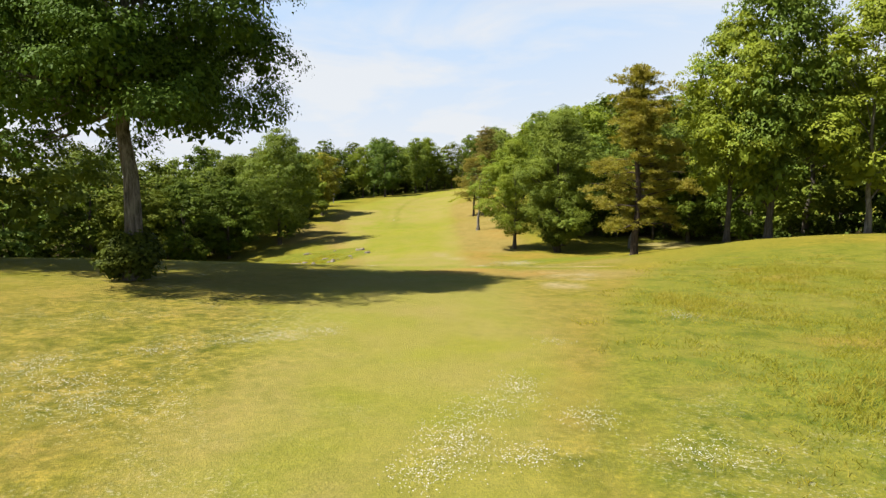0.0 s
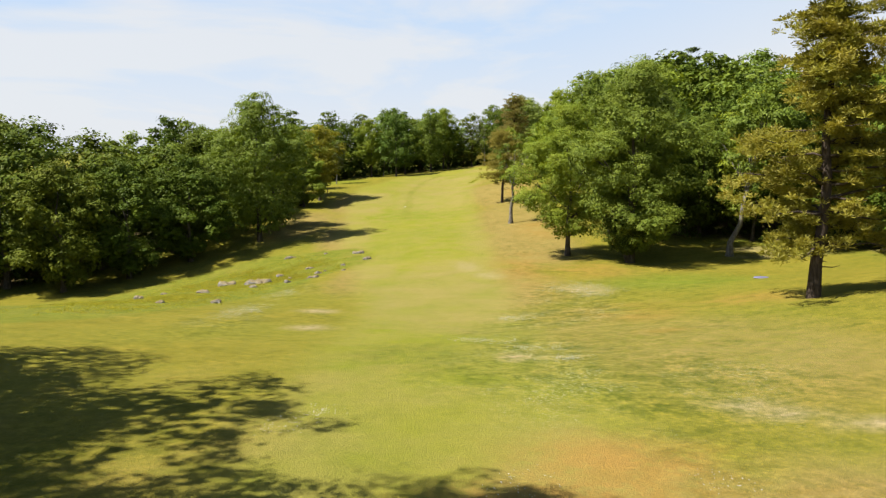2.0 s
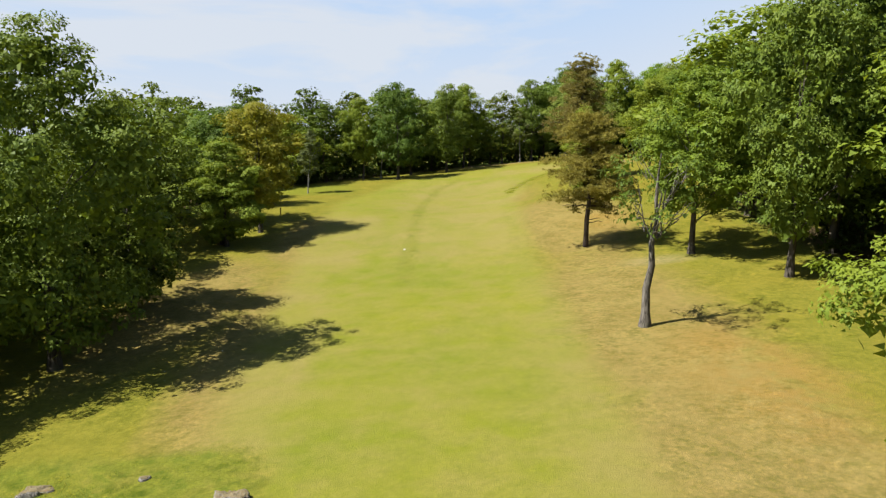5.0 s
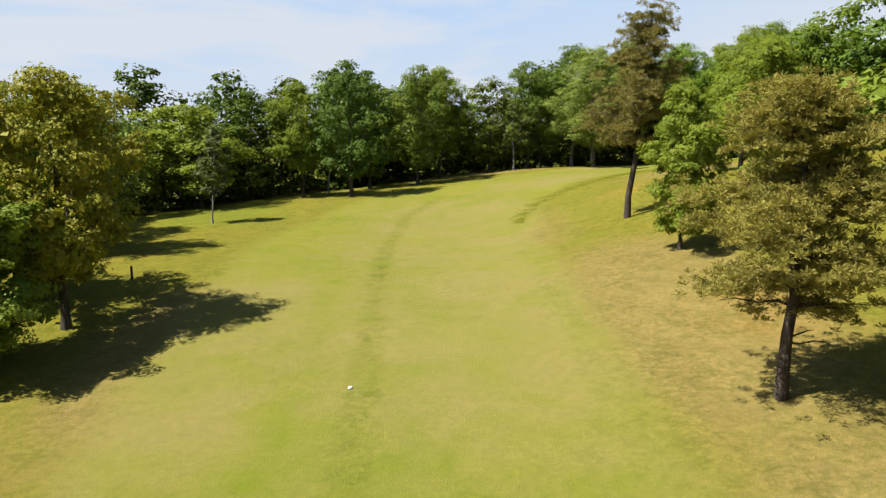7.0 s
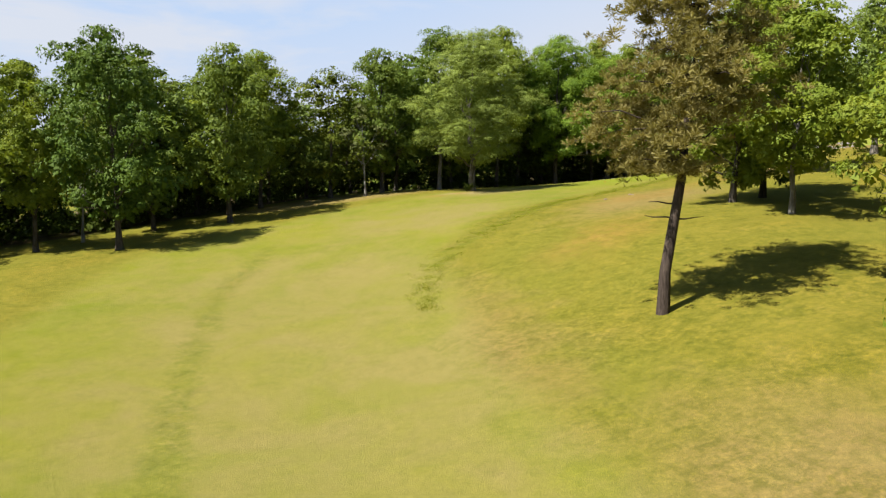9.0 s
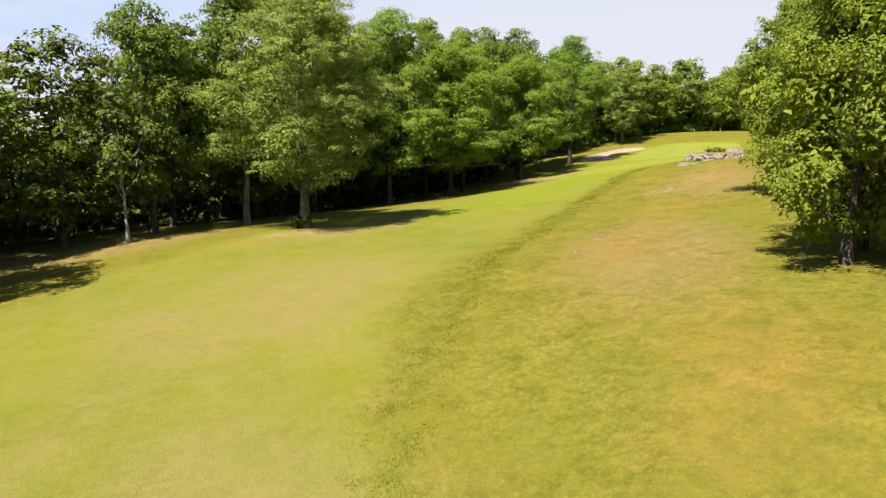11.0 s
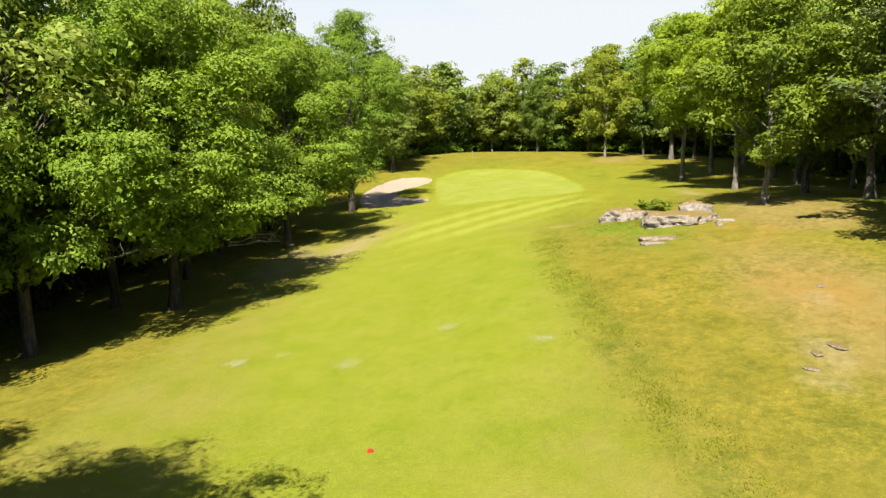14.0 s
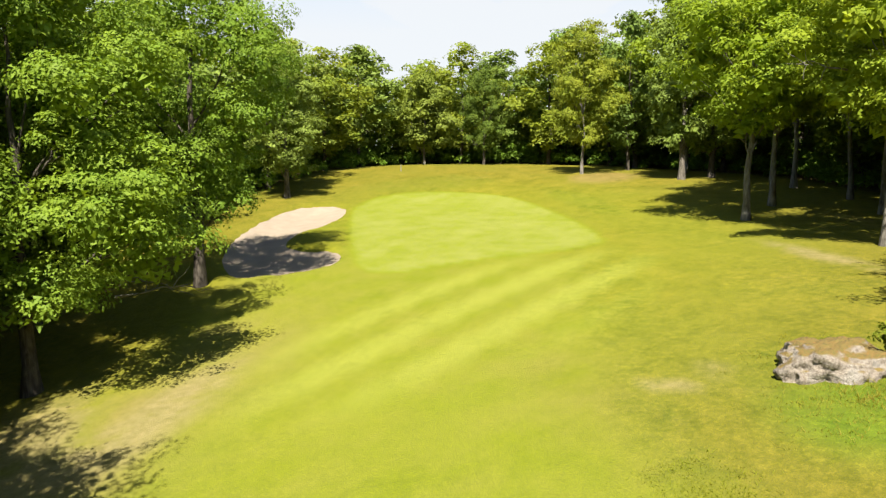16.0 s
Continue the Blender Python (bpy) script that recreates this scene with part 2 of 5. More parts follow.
    seed_heads = mixed(t, 1.0, mixed(t, 1.0, ranged(t, noisy(t, 11.0, 4.0, 0.8, pos), 0.55, 0.64, 0.0, 0.8), ranged(t, noisy(t, 0.32, 3.0, 0.6, pos, 0.5), 0.48, 0.60), "MULTIPLY"), flowers, "MULTIPLY")
    col = mixed(t, seed_heads, col, (0.3224, 0.31, 0.2108))
    bs = t.nodes.new("ShaderNodeBsdfPrincipled")
    t.links.new(col, bs.inputs["Base Color"])
    bs.inputs["Roughness"].default_value = 0.95
    bs.inputs["Specular IOR Level"].default_value = 0.04
    bs.inputs["Sheen Weight"].default_value = 0.05
    bs.inputs["Sheen Tint"].default_value = (0.8, 0.9, 0.4, 1)
    bump = t.nodes.new("ShaderNodeBump")
    bump.inputs["Strength"].default_value, bump.inputs["Distance"].default_value = 0.7, 0.14
    t.links.new(mixed(t, 0.5, fine, tiny), bump.inputs["Height"])
    t.links.new(bump.outputs["Normal"], bs.inputs["Normal"])
    t.links.new(bs.outputs[0], out.inputs["Surface"])
    return m


def stone_material(name, dark, light, moss):
    """Lichen-spotted stone; moss and dry grass lie on the upward faces."""
    m, t, out = node_material(name)
    geo = t.nodes.new("ShaderNodeNewGeometry")
    pos = geo.outputs["Position"]
    blots = noisy(t, 2.2, 5.0, 0.65, pos)
    fine = noisy(t, 11.0, 5.0, 0.7, pos)
    col = mixed(t, ranged(t, fine, 0.35, 0.65), dark, light)
    col = mixed(t, ranged(t, blots, 0.5, 0.62, 0.0, 0.6), col, (0.2852, 0.2666, 0.2356))
    sep = t.nodes.new("ShaderNodeSeparateXYZ")
    t.links.new(geo.outputs["Normal"], sep.inputs[0])
    top = t.nodes.new("ShaderNodeMath")
    top.operation = "MULTIPLY_ADD"
    t.links.new(blots, top.inputs[0])
    top.inputs[1].default_value = 0.5
    t.links.new(sep.outputs["Z"], top.inputs[2])
    col = mixed(t, ranged(t, top.outputs[0], 0.80, 1.06, 0.0, moss), col, mixed(t, ranged(t, fine, 0.3, 0.7), (0.175, 0.098, 0.024), (0.105, 0.096, 0.018)))
    bs = t.nodes.new("ShaderNodeBsdfPrincipled")
    t.links.new(col, bs.inputs["Base Color"])
    bs.inputs["Roughness"].default_value = 0.9
    bump = t.nodes.new("ShaderNodeBump")
    bump.inputs["Strength"].default_value, bump.inputs["Distance"].default_value = 0.9, 0.10
    t.links.new(fine, bump.inputs["Height"])
    t.links.new(bump.outputs["Normal"], bs.inputs["Normal"])
    t.links.new(bs.outputs[0], out.inputs["Surface"])
    return m


def plain_material(name, a, b, scale, rough=0.9, bump_depth=0.02):
    m, t, out = node_material(name)
    pos = world_position(t)
    n = noisy(t, scale, 5.0, 0.65, pos)
    bs = t.nodes.new("ShaderNodeBsdfPrincipled")
    t.links.new(mixed(t, ranged(t, n, 0.3, 0.7), a, b), bs.inputs["Base Color"])
    bs.inputs["Roughness"].default_value = rough
    bs.inputs["Specular IOR Level"].default_value = 0.15
    bump = t.nodes.new("ShaderNodeBump")
    bump.inputs["Strength"].default_value, bump.inputs["Distance"].default_value = 0.6, bump_depth
    t.links.new(n, bump.inputs["Height"])
    t.links.new(bump.outputs["Normal"], bs.inputs["Normal"])
    t.links.new(bs.outputs[0], out.inputs["Surface"])
    return m


LEAF = {
    "oak": leaf_material("oak_leaves", (0.04401, 0.08006, 0.009277), (0.1134, 0.169, 0.01979), (0.1295, 0.169, 0.0167)),
    "ash": leaf_material("ash_leaves", (0.085, 0.130, 0.0200), (0.185, 0.255, 0.046), (0.168, 0.228, 0.033)),
    "maple": leaf_material("maple_leaves", (0.09613, 0.1518, 0.01166), (0.1683, 0.224, 0.02238), (0.194, 0.224, 0.01679), 0.34),
    "wood": leaf_material("woodland_leaves", (0.024, 0.045, 0.0048), (0.086, 0.122, 0.0115), (0.106, 0.128, 0.0105), 0.12, 0.05),
    "lime": leaf_material("lime_leaves", (0.022, 0.046, 0.006), (0.072, 0.122, 0.012), (0.088, 0.128, 0.010), 0.10, 0.04),
    "oak_fresh": leaf_material("fresh_oak_leaves", (0.068, 0.134, 0.0120), (0.148, 0.248, 0.024), (0.174, 0.256, 0.021), 0.36),
    # maple leaves again, with the strong side sunlight put into a brighter colour
    "maple_sunlit": leaf_material("sunlit_maple_leaves", (0.145, 0.215, 0.012), (0.265, 0.345, 0.026), (0.290, 0.340, 0.021), 0.42),
    "sallow": leaf_material("willow_leaves", (0.1014, 0.138, 0.01841), (0.1777, 0.2274, 0.03001), (0.1653, 0.1961, 0.02523)),
    "russet": leaf_material("russet_leaves", (0.1057, 0.1243, 0.009071), (0.2865, 0.2689, 0.02009), (0.299, 0.2314, 0.01879)),
    "pine": leaf_material("pine_needles", (0.09698, 0.09376, 0.02046), (0.2161, 0.2046, 0.04898), (0.1827, 0.1632, 0.03844), 0.3, 0.15),
    "pine_green": leaf_material("green_pine_needles", (0.1082, 0.1163, 0.01355), (0.2648, 0.2506, 0.0324), (0.241, 0.1945, 0.02709), 0.3, 0.15),
    "pine_gold": leaf_material("golden_pine_needles", (0.122, 0.118, 0.022), (0.275, 0.255, 0.052), (0.250, 0.212, 0.042), 0.26, 0.05),
    "cedar": leaf_material("cedar_needles", (0.045, 0.068, 0.024), (0.115, 0.155, 0.055), (0.095, 0.125, 0.042), 0.2, 0.1),
    "birch": leaf_material("birch_leaves", (0.06324, 0.07961, 0.02319), (0.1272, 0.1495, 0.04569), (0.1086, 0.1228, 0.03751)),
    # leaf colour lowered to stand in for the deep shade inside the wood
    "under": leaf_material("darkened_undergrowth_leaves", (0.016, 0.028, 0.0038), (0.046, 0.067, 0.0068), (0.058, 0.074, 0.0068), 0.12, 0.05),
}
BARK = {
    "oak": bark_material("oak_bark", (0.0341, 0.0279, 0.0217), (0.1054, 0.0899, 0.0713), 1.0, 1.0),
    "pale": bark_material("pale_bark", (0.0806, 0.0713, 0.0589), (0.2232, 0.2046, 0.1736), 0.8, 1.0),
    "pine": bark_material("pine_bark", (0.031, 0.02356, 0.0186), (0.0868, 0.0651, 0.0496), 1.2),
    "grey": bark_material("grey_bark", (0.034, 0.029, 0.0225), (0.185, 0.165, 0.136), 0.9, 1.0),
    "birch": bark_material("birch_bark", (0.0992, 0.093, 0.0806), (0.3224, 0.31, 0.2852), 0.5),
}
TURF = ground_material()
SAND = plain_material("bunker_sand", (0.2232, 0.1798, 0.1333), (0.2604, 0.2139, 0.1612), 1.2, 0.95, 0.05)
ROCK = stone_material("limestone", (0.135, 0.108, 0.082), (0.30, 0.258, 0.208), 1.0)
BOULDER = stone_material("field_stone", (0.060, 0.054, 0.046), (0.235, 0.215, 0.185), 0.7)
POST = plain_material("post_wood", (0.0558, 0.0279, 0.01364), (0.0992, 0.0527, 0.0248), 9.0)
BLADES = leaf_material("grass_blades", (0.17, 0.19, 0.018), (0.32, 0.305, 0.040), (0.34, 0.285, 0.055), 0.6, 0.03)
STRIP_BLADES = leaf_material("rough_blades", (0.16, 0.20, 0.014), (0.29, 0.31, 0.028), (0.28, 0.275, 0.032), 0.6, 0.02)
PETALS = plain_material("daisy_petals", (0.31, 0.31, 0.2728), (0.372, 0.372, 0.3348), 20.0, 0.7)


# ---- helpers for meshes ----
def quick_mesh(name, verts, faces, material, smooth=False):
    """A mesh from arrays: verts n x 3, faces m x k."""
    me = bpy.data.meshes.new(name)
    verts, faces = np.asarray(verts, dtype=np.float32), np.asarray(faces, dtype=np.int32)
    m, k = faces.shape
    me.vertices.add(len(verts))
    me.vertices.foreach_set("co", verts.ravel())
    me.loops.add(m * k)
    me.loops.foreach_set("vertex_index", faces.ravel())
    me.polygons.add(m)
    me.polygons.foreach_set("loop_start", np.arange(0, m * k, k, dtype=np.int32))
    me.polygons.foreach_set("use_smooth", np.full(m, smooth))
    me.materials.append(material)
    me.update(calc_edges=True)
    me.validate()
    return me


def part_of(name, me, parent, label=""):
    ob = new(name, me)
    ob.parent = parent
    return tagged(ob, label) if label else ob


def unit(v):
    return v / np.maximum(np.linalg.norm(v, axis=-1, keepdims=True), 1e-9)


def leaf_cards(rng, centres, outward, length, width, droop=0.25, spread=0.75):
    """Small pointed leaves at the centres, facing roughly outward and up."""
    n = len(centres)
    nor = unit(outward * 0.7 + np.array([0, 0, 0.45]) + rng.normal(0, spread, (n, 3)))
    axis = unit(np.cross(nor, rng.normal(0, 1, (n, 3))))
    axis = unit(axis + np.array([0, 0, -droop]))
    side = unit(np.cross(nor, axis))
    ln = (length * rng.uniform(0.65, 1.35, n))[:, None]
    wd = (width * rng.uniform(0.65, 1.35, n))[:, None]
    base = centres - axis * ln * 0.42
    v = np.stack([base - side * wd * 0.5, base + side * wd * 0.5, centres + axis * ln * 0.58], 1).reshape(-1, 3)
    return v, np.arange(n * 3).reshape(n, 3)


def needle_cards(rng, base, dirs, length, width):
    """Narrow needle sprays that point along dirs from their bases."""
    n = len(base)
    side = unit(np.cross(dirs, rng.normal(0, 1, (n, 3))))
    ln = (length * rng.uniform(0.6, 1.3, n))[:, None]
    wd = (width * rng.uniform(0.6, 1.3, n))[:, None]
    tip = base + dirs * ln
    v = np.stack([base, tip - side * wd * 0.5, tip + side * wd * 0.5], 1).reshape(-1, 3)
    return v, np.arange(n * 3).reshape(n, 3)


def tube(points, radii, sides=7):
    """A tapered tube along points."""
    p = np.asarray(points, float)
    d = unit(np.gradient(p, axis=0))
    ref = np.where(np.abs(d[:, 2:3]) > 0.9, np.array([[1.0, 0, 0]]), np.array([[0, 0, 1.0]]))
    a = unit(np.cross(d, ref))
    b = np.cross(d, a)
    ang = np.linspace(0, 2 * np.pi, sides, endpoint=False)
    ring = p[:, None] + np.asarray(radii)[:, None, None] * (np.cos(ang)[None, :, None] * a[:, None] + np.sin(ang)[None, :, None] * b[:, None])
    f = []
    for i in range(len(p) - 1):
        for k in range(sides):
            f.append((i * sides + k, i * sides + (k + 1) % sides, (i + 1) * sides + (k + 1) % sides, (i + 1) * sides + k))
    return ring.reshape(-1, 3), np.array(f)


def joined(pieces):
    vs, fs, off = [], [], 0
    for v, f in pieces:
        vs.append(v)
        fs.append(np.asarray(f) + off)
        off += len(v)
    return np.concatenate(vs), np.concatenate(fs)


# ---- ground ----
SLOPE = (0.3813, 0.0679, -0.0010)
HILLS = [(0, 95, -1.17), (-15, 20, 1.14), (60, 200, 1.68), (45, 275, -3.3), (-15, 140, -1.47), (-60, 95, -2.42), (-45, 35, 2.63), (60, 95, -3.77), (105, 35, -2.52), (0, 80, -1.23), (120, 260, 2.03),
         (0, 140, -1.86), (-45, 95, -2.34), (30, 95, -1.49), (90, 110, -2.2), (90, 35, -3.25), (-45, 5, 1.92), (45, 50, -0.76), (75, 200, 1.2), (30, 170, -0.34), (0, 185, 0.55), (60, 140, -0.96)]
KNOLLS = [(2, 182, -1.26), (107, 252, -1.2), (30, 56, 1.1), (9, 231, 0.95), (2, 63, -1.28), (-33, 91, -1.34), (65, 217, 0.71), (79, 259, 0.76), (23, 84, -1.0), (114, 231, 0.89), (114, 266, 0.9),
          (16, 175, 0.93), (16, 189, 1.31), (9, 161, 0.95), (-19, 161, 1.21), (-5, 168, -1.39), (2, 189, -0.89), (9, 154, 0.72)]


def base_height(x, y):
    """The lie of the land: a slope, broad hills and small knolls; it levels out far away."""
    x, y = np.asarray(x, float), np.asarray(y, float)
    cx, cy = 40 + 130 * np.tanh((x - 40) / 130), 140 + 180 * np.tanh((y - 140) / 180)
    near = np.exp(-(np.maximum(np.hypot((x - 40) / 130, (y - 140) / 200) - 0.75, 0) / 0.5) ** 2)
    z = SLOPE[0] + SLOPE[1] * (x * near + cx * (1 - near)) + SLOPE[2] * cy
    for hills, s in ((HILLS, 24.0), (KNOLLS, 12.0)):
        for hx, hy, h in hills:
            z = z + h * np.exp(-((x - hx) ** 2 + (y - hy) ** 2) / (2 * s * s))
    return z


def smooth01(v):
    v = np.clip(v, 0, 1)
    return v * v * (3 - 2 * v)


def closed_curve(pts, per=6):
    """A smooth closed outline through the points."""
    p = np.asarray(pts, float)
    n, out = len(p), []
    for i in range(n):
        a, b, c, d = p[i - 1], p[i], p[(i + 1) % n], p[(i + 2) % n]
        for k in range(per):
            u = k / per
            out.append(0.5 * (2 * b + (c - a) * u + (2 * a - 5 * b + 4 * c - d) * u * u + (3 * b - a - 3 * c + d) * u ** 3))
    return np.array(out)


def line_distance(x, y, pts, closed=False):
    """Distance to a broken line, and how far along it (0 to 1) the nearest place lies."""
    p = np.asarray(pts, float)
    q = np.roll(p, -1, axis=0) if closed else p[1:]
    p = p if closed else p[:-1]
    best, where = np.full(np.shape(x), 1e9), np.zeros(np.shape(x))
    for i, (a, b) in enumerate(zip(p, q)):
        d = b - a
        u = np.clip(((x - a[0]) * d[0] + (y - a[1]) * d[1]) / (d @ d), 0, 1)
        r = np.hypot(x - a[0] - u * d[0], y - a[1] - u * d[1])
        where = np.where(r < best, (i + u) / len(p), where)
        best = np.minimum(best, r)
    return best, where


def inside(x, y, pts):
    p = np.asarray(pts, float)
    q = np.roll(p, -1, axis=0)
    c = np.zeros(np.shape(x), bool)
    for a, b in zip(p, q):
        if a[1] == b[1]:
            continue
        c ^= ((a[1] > y) != (b[1] > y)) & (x < (b[0] - a[0]) * (y - a[1]) / (b[1] - a[1]) + a[0])
    return c


BUNKER = closed_curve([(76.0, 253.0), (76.2, 251.0), (77.2, 249.2), (79, 248.1), (81.2, 248.4), (83.0, 250.2), (82.5, 251.8), (83.6, 253.9), (86.6, 255.3), (90.3, 255.3), (94.4, 256.2), (98.0, 257.8), (99.2, 260.0), (97.6, 262.6), (94, 262.8), (88, 261.2), (83.2, 259), (79.0, 256.4)])
CLEARING = np.array([(-70, -40), (-62, 60), (-50, 93), (-39, 107), (-35, 120), (-33, 135), (-35, 150), (-37, 168), (-42, 186), (-38, 204), (-26, 216), (-14, 226), (-3, 233), (8, 237), (20, 238), (31, 246),
                     (43, 254), (55, 259), (66, 261), (78, 265), (90, 268), (102, 270), (116, 271), (129, 268), (137, 262), (137, 246), (131, 235), (123, 225), (109, 217), (93, 211), (76, 205), (62, 199),
                     (48, 190), (36, 182), (30, 170), (24, 160), (20, 148), (20, 135), (20, 120), (18, 106), (21, 99.5), (29, 97), (34, 90), (35, 84), (34, 72), (37, 62), (46, 50), (58, 30), (62, -40)], float)


def bunker_depth(x, y):
    d, _ = line_distance(x, y, BUNKER, True)
    return np.where(inside(x, y, BUNKER), d, -d)


def height(x, y):
    x, y = np.asarray(x, float), np.asarray(y, float)
    z = base_height(x, y)
    d = np.hypot(x - 87, y - 255)
    return z - np.where(d < 20, 0.75 * smooth01(bunker_depth(x, y) / 1.3), 0) + np.where(d < 20, 0.10 * smooth01(1 - np.abs(bunker_depth(x, y) + 0.5) / 1.2), 0)


def ground_at(x, y):
    return float(height(np.array([x]), np.array([y]))[0])


def steps(a, b, d):
    return np.arange(a, b - d * 0.5, d)


far = 60 * 1.35 ** np.arange(1, 11)
gx = np.r_[-75 - far[::-1], steps(-75, -30, 1.6), steps(-30, 36, 0.75), steps(36, 135, 0.72), steps(135, 175, 2), 175, 175 + far]
gy = np.r_[-30 - far[::-1], steps(-30, 4, 1.4), steps(4, 110, 0.75), steps(110, 180, 1.1), steps(180, 275, 0.72), steps(275, 315, 2), 315, 315 + far]
GX, GY = np.meshgrid(gx, gy)
PX, PY = GX.ravel(), GY.ravel()
PZ = height(PX, PY)
PZ = PZ + 0.02 * np.sin(PX * 1.7 + np.sin(PY * 0.9) * 2) * np.sin(PY * 1.3 + 0.5 * PX)
nx, ny = len(gx), len(gy)
ii, jj = np.meshgrid(np.arange(nx - 1), np.arange(ny - 1))
a = (jj * nx + ii).ravel()
ground_mesh = quick_mesh("ground", np.stack([PX, PY, PZ], 1), np.stack([a, a + 1, a + nx + 1, a + nx], 1), TURF, True)
ground = tagged(new("ground", ground_mesh), "rolling golf course turf with mown fairway and dry rough", "grass", kind="structure")

# where which turf grows
FAIR_LINE = [(-1, -30), (-1, 30), (-2, 65), (-4, 90), (-7, 115), (-9, 145), (-9.5, 175), (-5, 198), (6, 210), (22, 218), (40, 228), (58, 237), (76, 243)]
FAIR_HALF = np.array([3.5, 3.5, 4.5, 6.5, 9, 10.5, 11.5, 11, 9.5, 9, 9, 9, 9])
ROUGH_LINE = [(1.5, 116), (0.8, 130), (0.4, 148), (0.6, 168), (1.6, 183), (3.2, 188.5), (6, 193), (9.3, 196.4), (13.5, 199.9), (18.5, 203.8), (26, 208.3), (33.3, 212.8), (42, 218), (50, 222.8), (54, 225.3), (60, 228), (66, 230.3), (72, 230.4), (78, 231.5)]
TRACK_LINE = [(-8.9, 132), (-9.3, 147), (-9.8, 158), (-10.2, 170), (-10, 181), (-8.9, 191), (-7, 197), (-5.5, 202)]
fd, fu = line_distance(PX, PY, FAIR_LINE)
half = np.interp(fu * (len(FAIR_LINE) - 1), np.arange(len(FAIR_LINE)), FAIR_HALF)
fairway = smooth01(1 - (fd - half + 1.2) / 2.6)
rd, ru = line_distance(PX, PY, ROUGH_LINE)
rough = smooth01(1 - (rd - 0.5) / 0.7) * np.interp(ru, [0, 0.2, 0.27, 0.33, 0.8, 0.88, 1], [0.2, 0.25, 0.5, 0.7, 0.75, 0.5, 0.3]) * (0.8 + 0.2 * np.sin(ru * 90) * np.sin(ru * 37))
td, tu = line_distance(PX, PY, TRACK_LINE)
rough = np.maximum(rough, 0.5 * smooth01(1 - (td - 0.2) / 1.0))


def blob(cx, cy, rx, ry, turn=0.0, soft=0.4):
    c, s = math.cos(radians(turn)), math.sin(radians(turn))
    u, v = ((PX - cx) * c + (PY - cy) * s) / rx, (-(PX - cx) * s + (PY - cy) * c) / ry
    return smooth01((1 - np.hypot(u, v)) / soft)


def patch(pts, soft=1.5):
    """A patch of turf with a smooth closed outline and a soft edge."""
    q = closed_curve(pts)
    d, _ = line_distance(PX, PY, q, True)
    return smooth01(0.5 + np.where(inside(PX, PY, q), d, -d) / soft)


TEE_EDGE = [(2.1, 6), (2.4, 11.4), (2.8, 13.6), (3.7, 17), (5.0, 22), (7.2, 28.5), (10.4, 36), (15.5, 43.5)]
TEE_ROUGH = patch(TEE_EDGE + [(22.5, 46.3), (29, 45.5), (42, 40), (46, 10), (40, -25), (4, -25)], 2.2)
BANK = patch([(-12.5, 104.8), (-10.3, 99.3), (-9.8, 94.5), (-11.8, 90), (-12.9, 85.3), (-13.4, 80), (-14, 74), (-16, 62), (-18, 54), (-24, 52), (-30, 62), (-34, 80), (-33, 94), (-27.5, 100.5), (-22, 105), (-17, 105)], 1.1)
rough = np.maximum(rough, 0.9 * TEE_ROUGH)
rough = np.maximum(rough, 1.0 * BANK)
rough = np.maximum(rough, 0.5 * patch([(-4, 46), (-3, 52), (0, 60), (3, 68), (8, 70), (15, 66), (15, 54), (9, 44), (3, 40)], 4.0))
for b in ((64.5, 224.5, 4.5, 3.2, 0, 0.4), (58, 221, 4, 3, 0, 0.6), (-2.5, 48.5, 3.2, 4, 0, 0.6), (14, 76, 9, 9, 0, 0.7), (112, 256, 10, 6, -40, 0.6), (104, 239.5, 12, 2.2, 32, 0.6)):
    rough = np.maximum(rough, 0.7 * blob(*b))
wd, _ = line_distance(PX, PY, CLEARING, True)
in_clear = inside(PX, PY, CLEARING)
rough = np.maximum(rough, np.where(in_clear, smooth01(1 - wd / 3.0) * 0.55, 0.55 + 0.2 * smooth01((30 - wd) / 10)) * smooth01((PY - 30) / 20))
fairway = fairway * (1 - BANK) * (1 - TEE_ROUGH)
dry = np.zeros_like(PX)
for b in ((6, 100, 8, 20, 0, 0.7), (6, 150, 9, 22, 0, 0.7), (24, 198, 16, 7, 35, 0.9), (48, 211, 16, 6, 30, 0.9), (2, 228, 16, 6, 8, 0.6), (20, 222, 9, 4, 15, 0.7), (66, 215, 10, 5, 20, 0.6), (-24, 128, 7, 20, 0, 0.7), (-18, 150, 8, 18, 0, 0.7),
          (6, 118, 8, 40, 0, 0.8), (-4, 152, 12, 20, 0, 0.8), (8, 207, 14, 8, 30, 1.0), (-16, 118, 5, 30, 8, 0.8), (-4, 180, 14, 26, 0, 0.8), (0, 75, 10, 22, 0, 0.8), (6, 34, 8, 5, 0, 0.8), (64, 244, 12, 4, 20, 0.7), (118, 240, 7, 5, 0, 0.7), (3, 60, 8, 12, 0, 0.8), (7, 50, 9, 14, 0, 0.8), (-9, 84, 4, 18, 0, 0.9)):
    dry = np.maximum(dry, 0.85 * blob(*b))
dry = np.maximum(dry, 0.32 * blob(-4, 16, 24, 34, 0, 0.6))
green = patch([(98, 257.4), (104.5, 257.8), (108.2, 253.7), (107, 246.6), (97.2, 239.3), (88, 234.6), (84.4, 235.6), (82.2, 238.8), (80, 241.3), (77.8, 243.6), (78.6, 246.2), (84.6, 250.3), (91, 254)], 1.0)

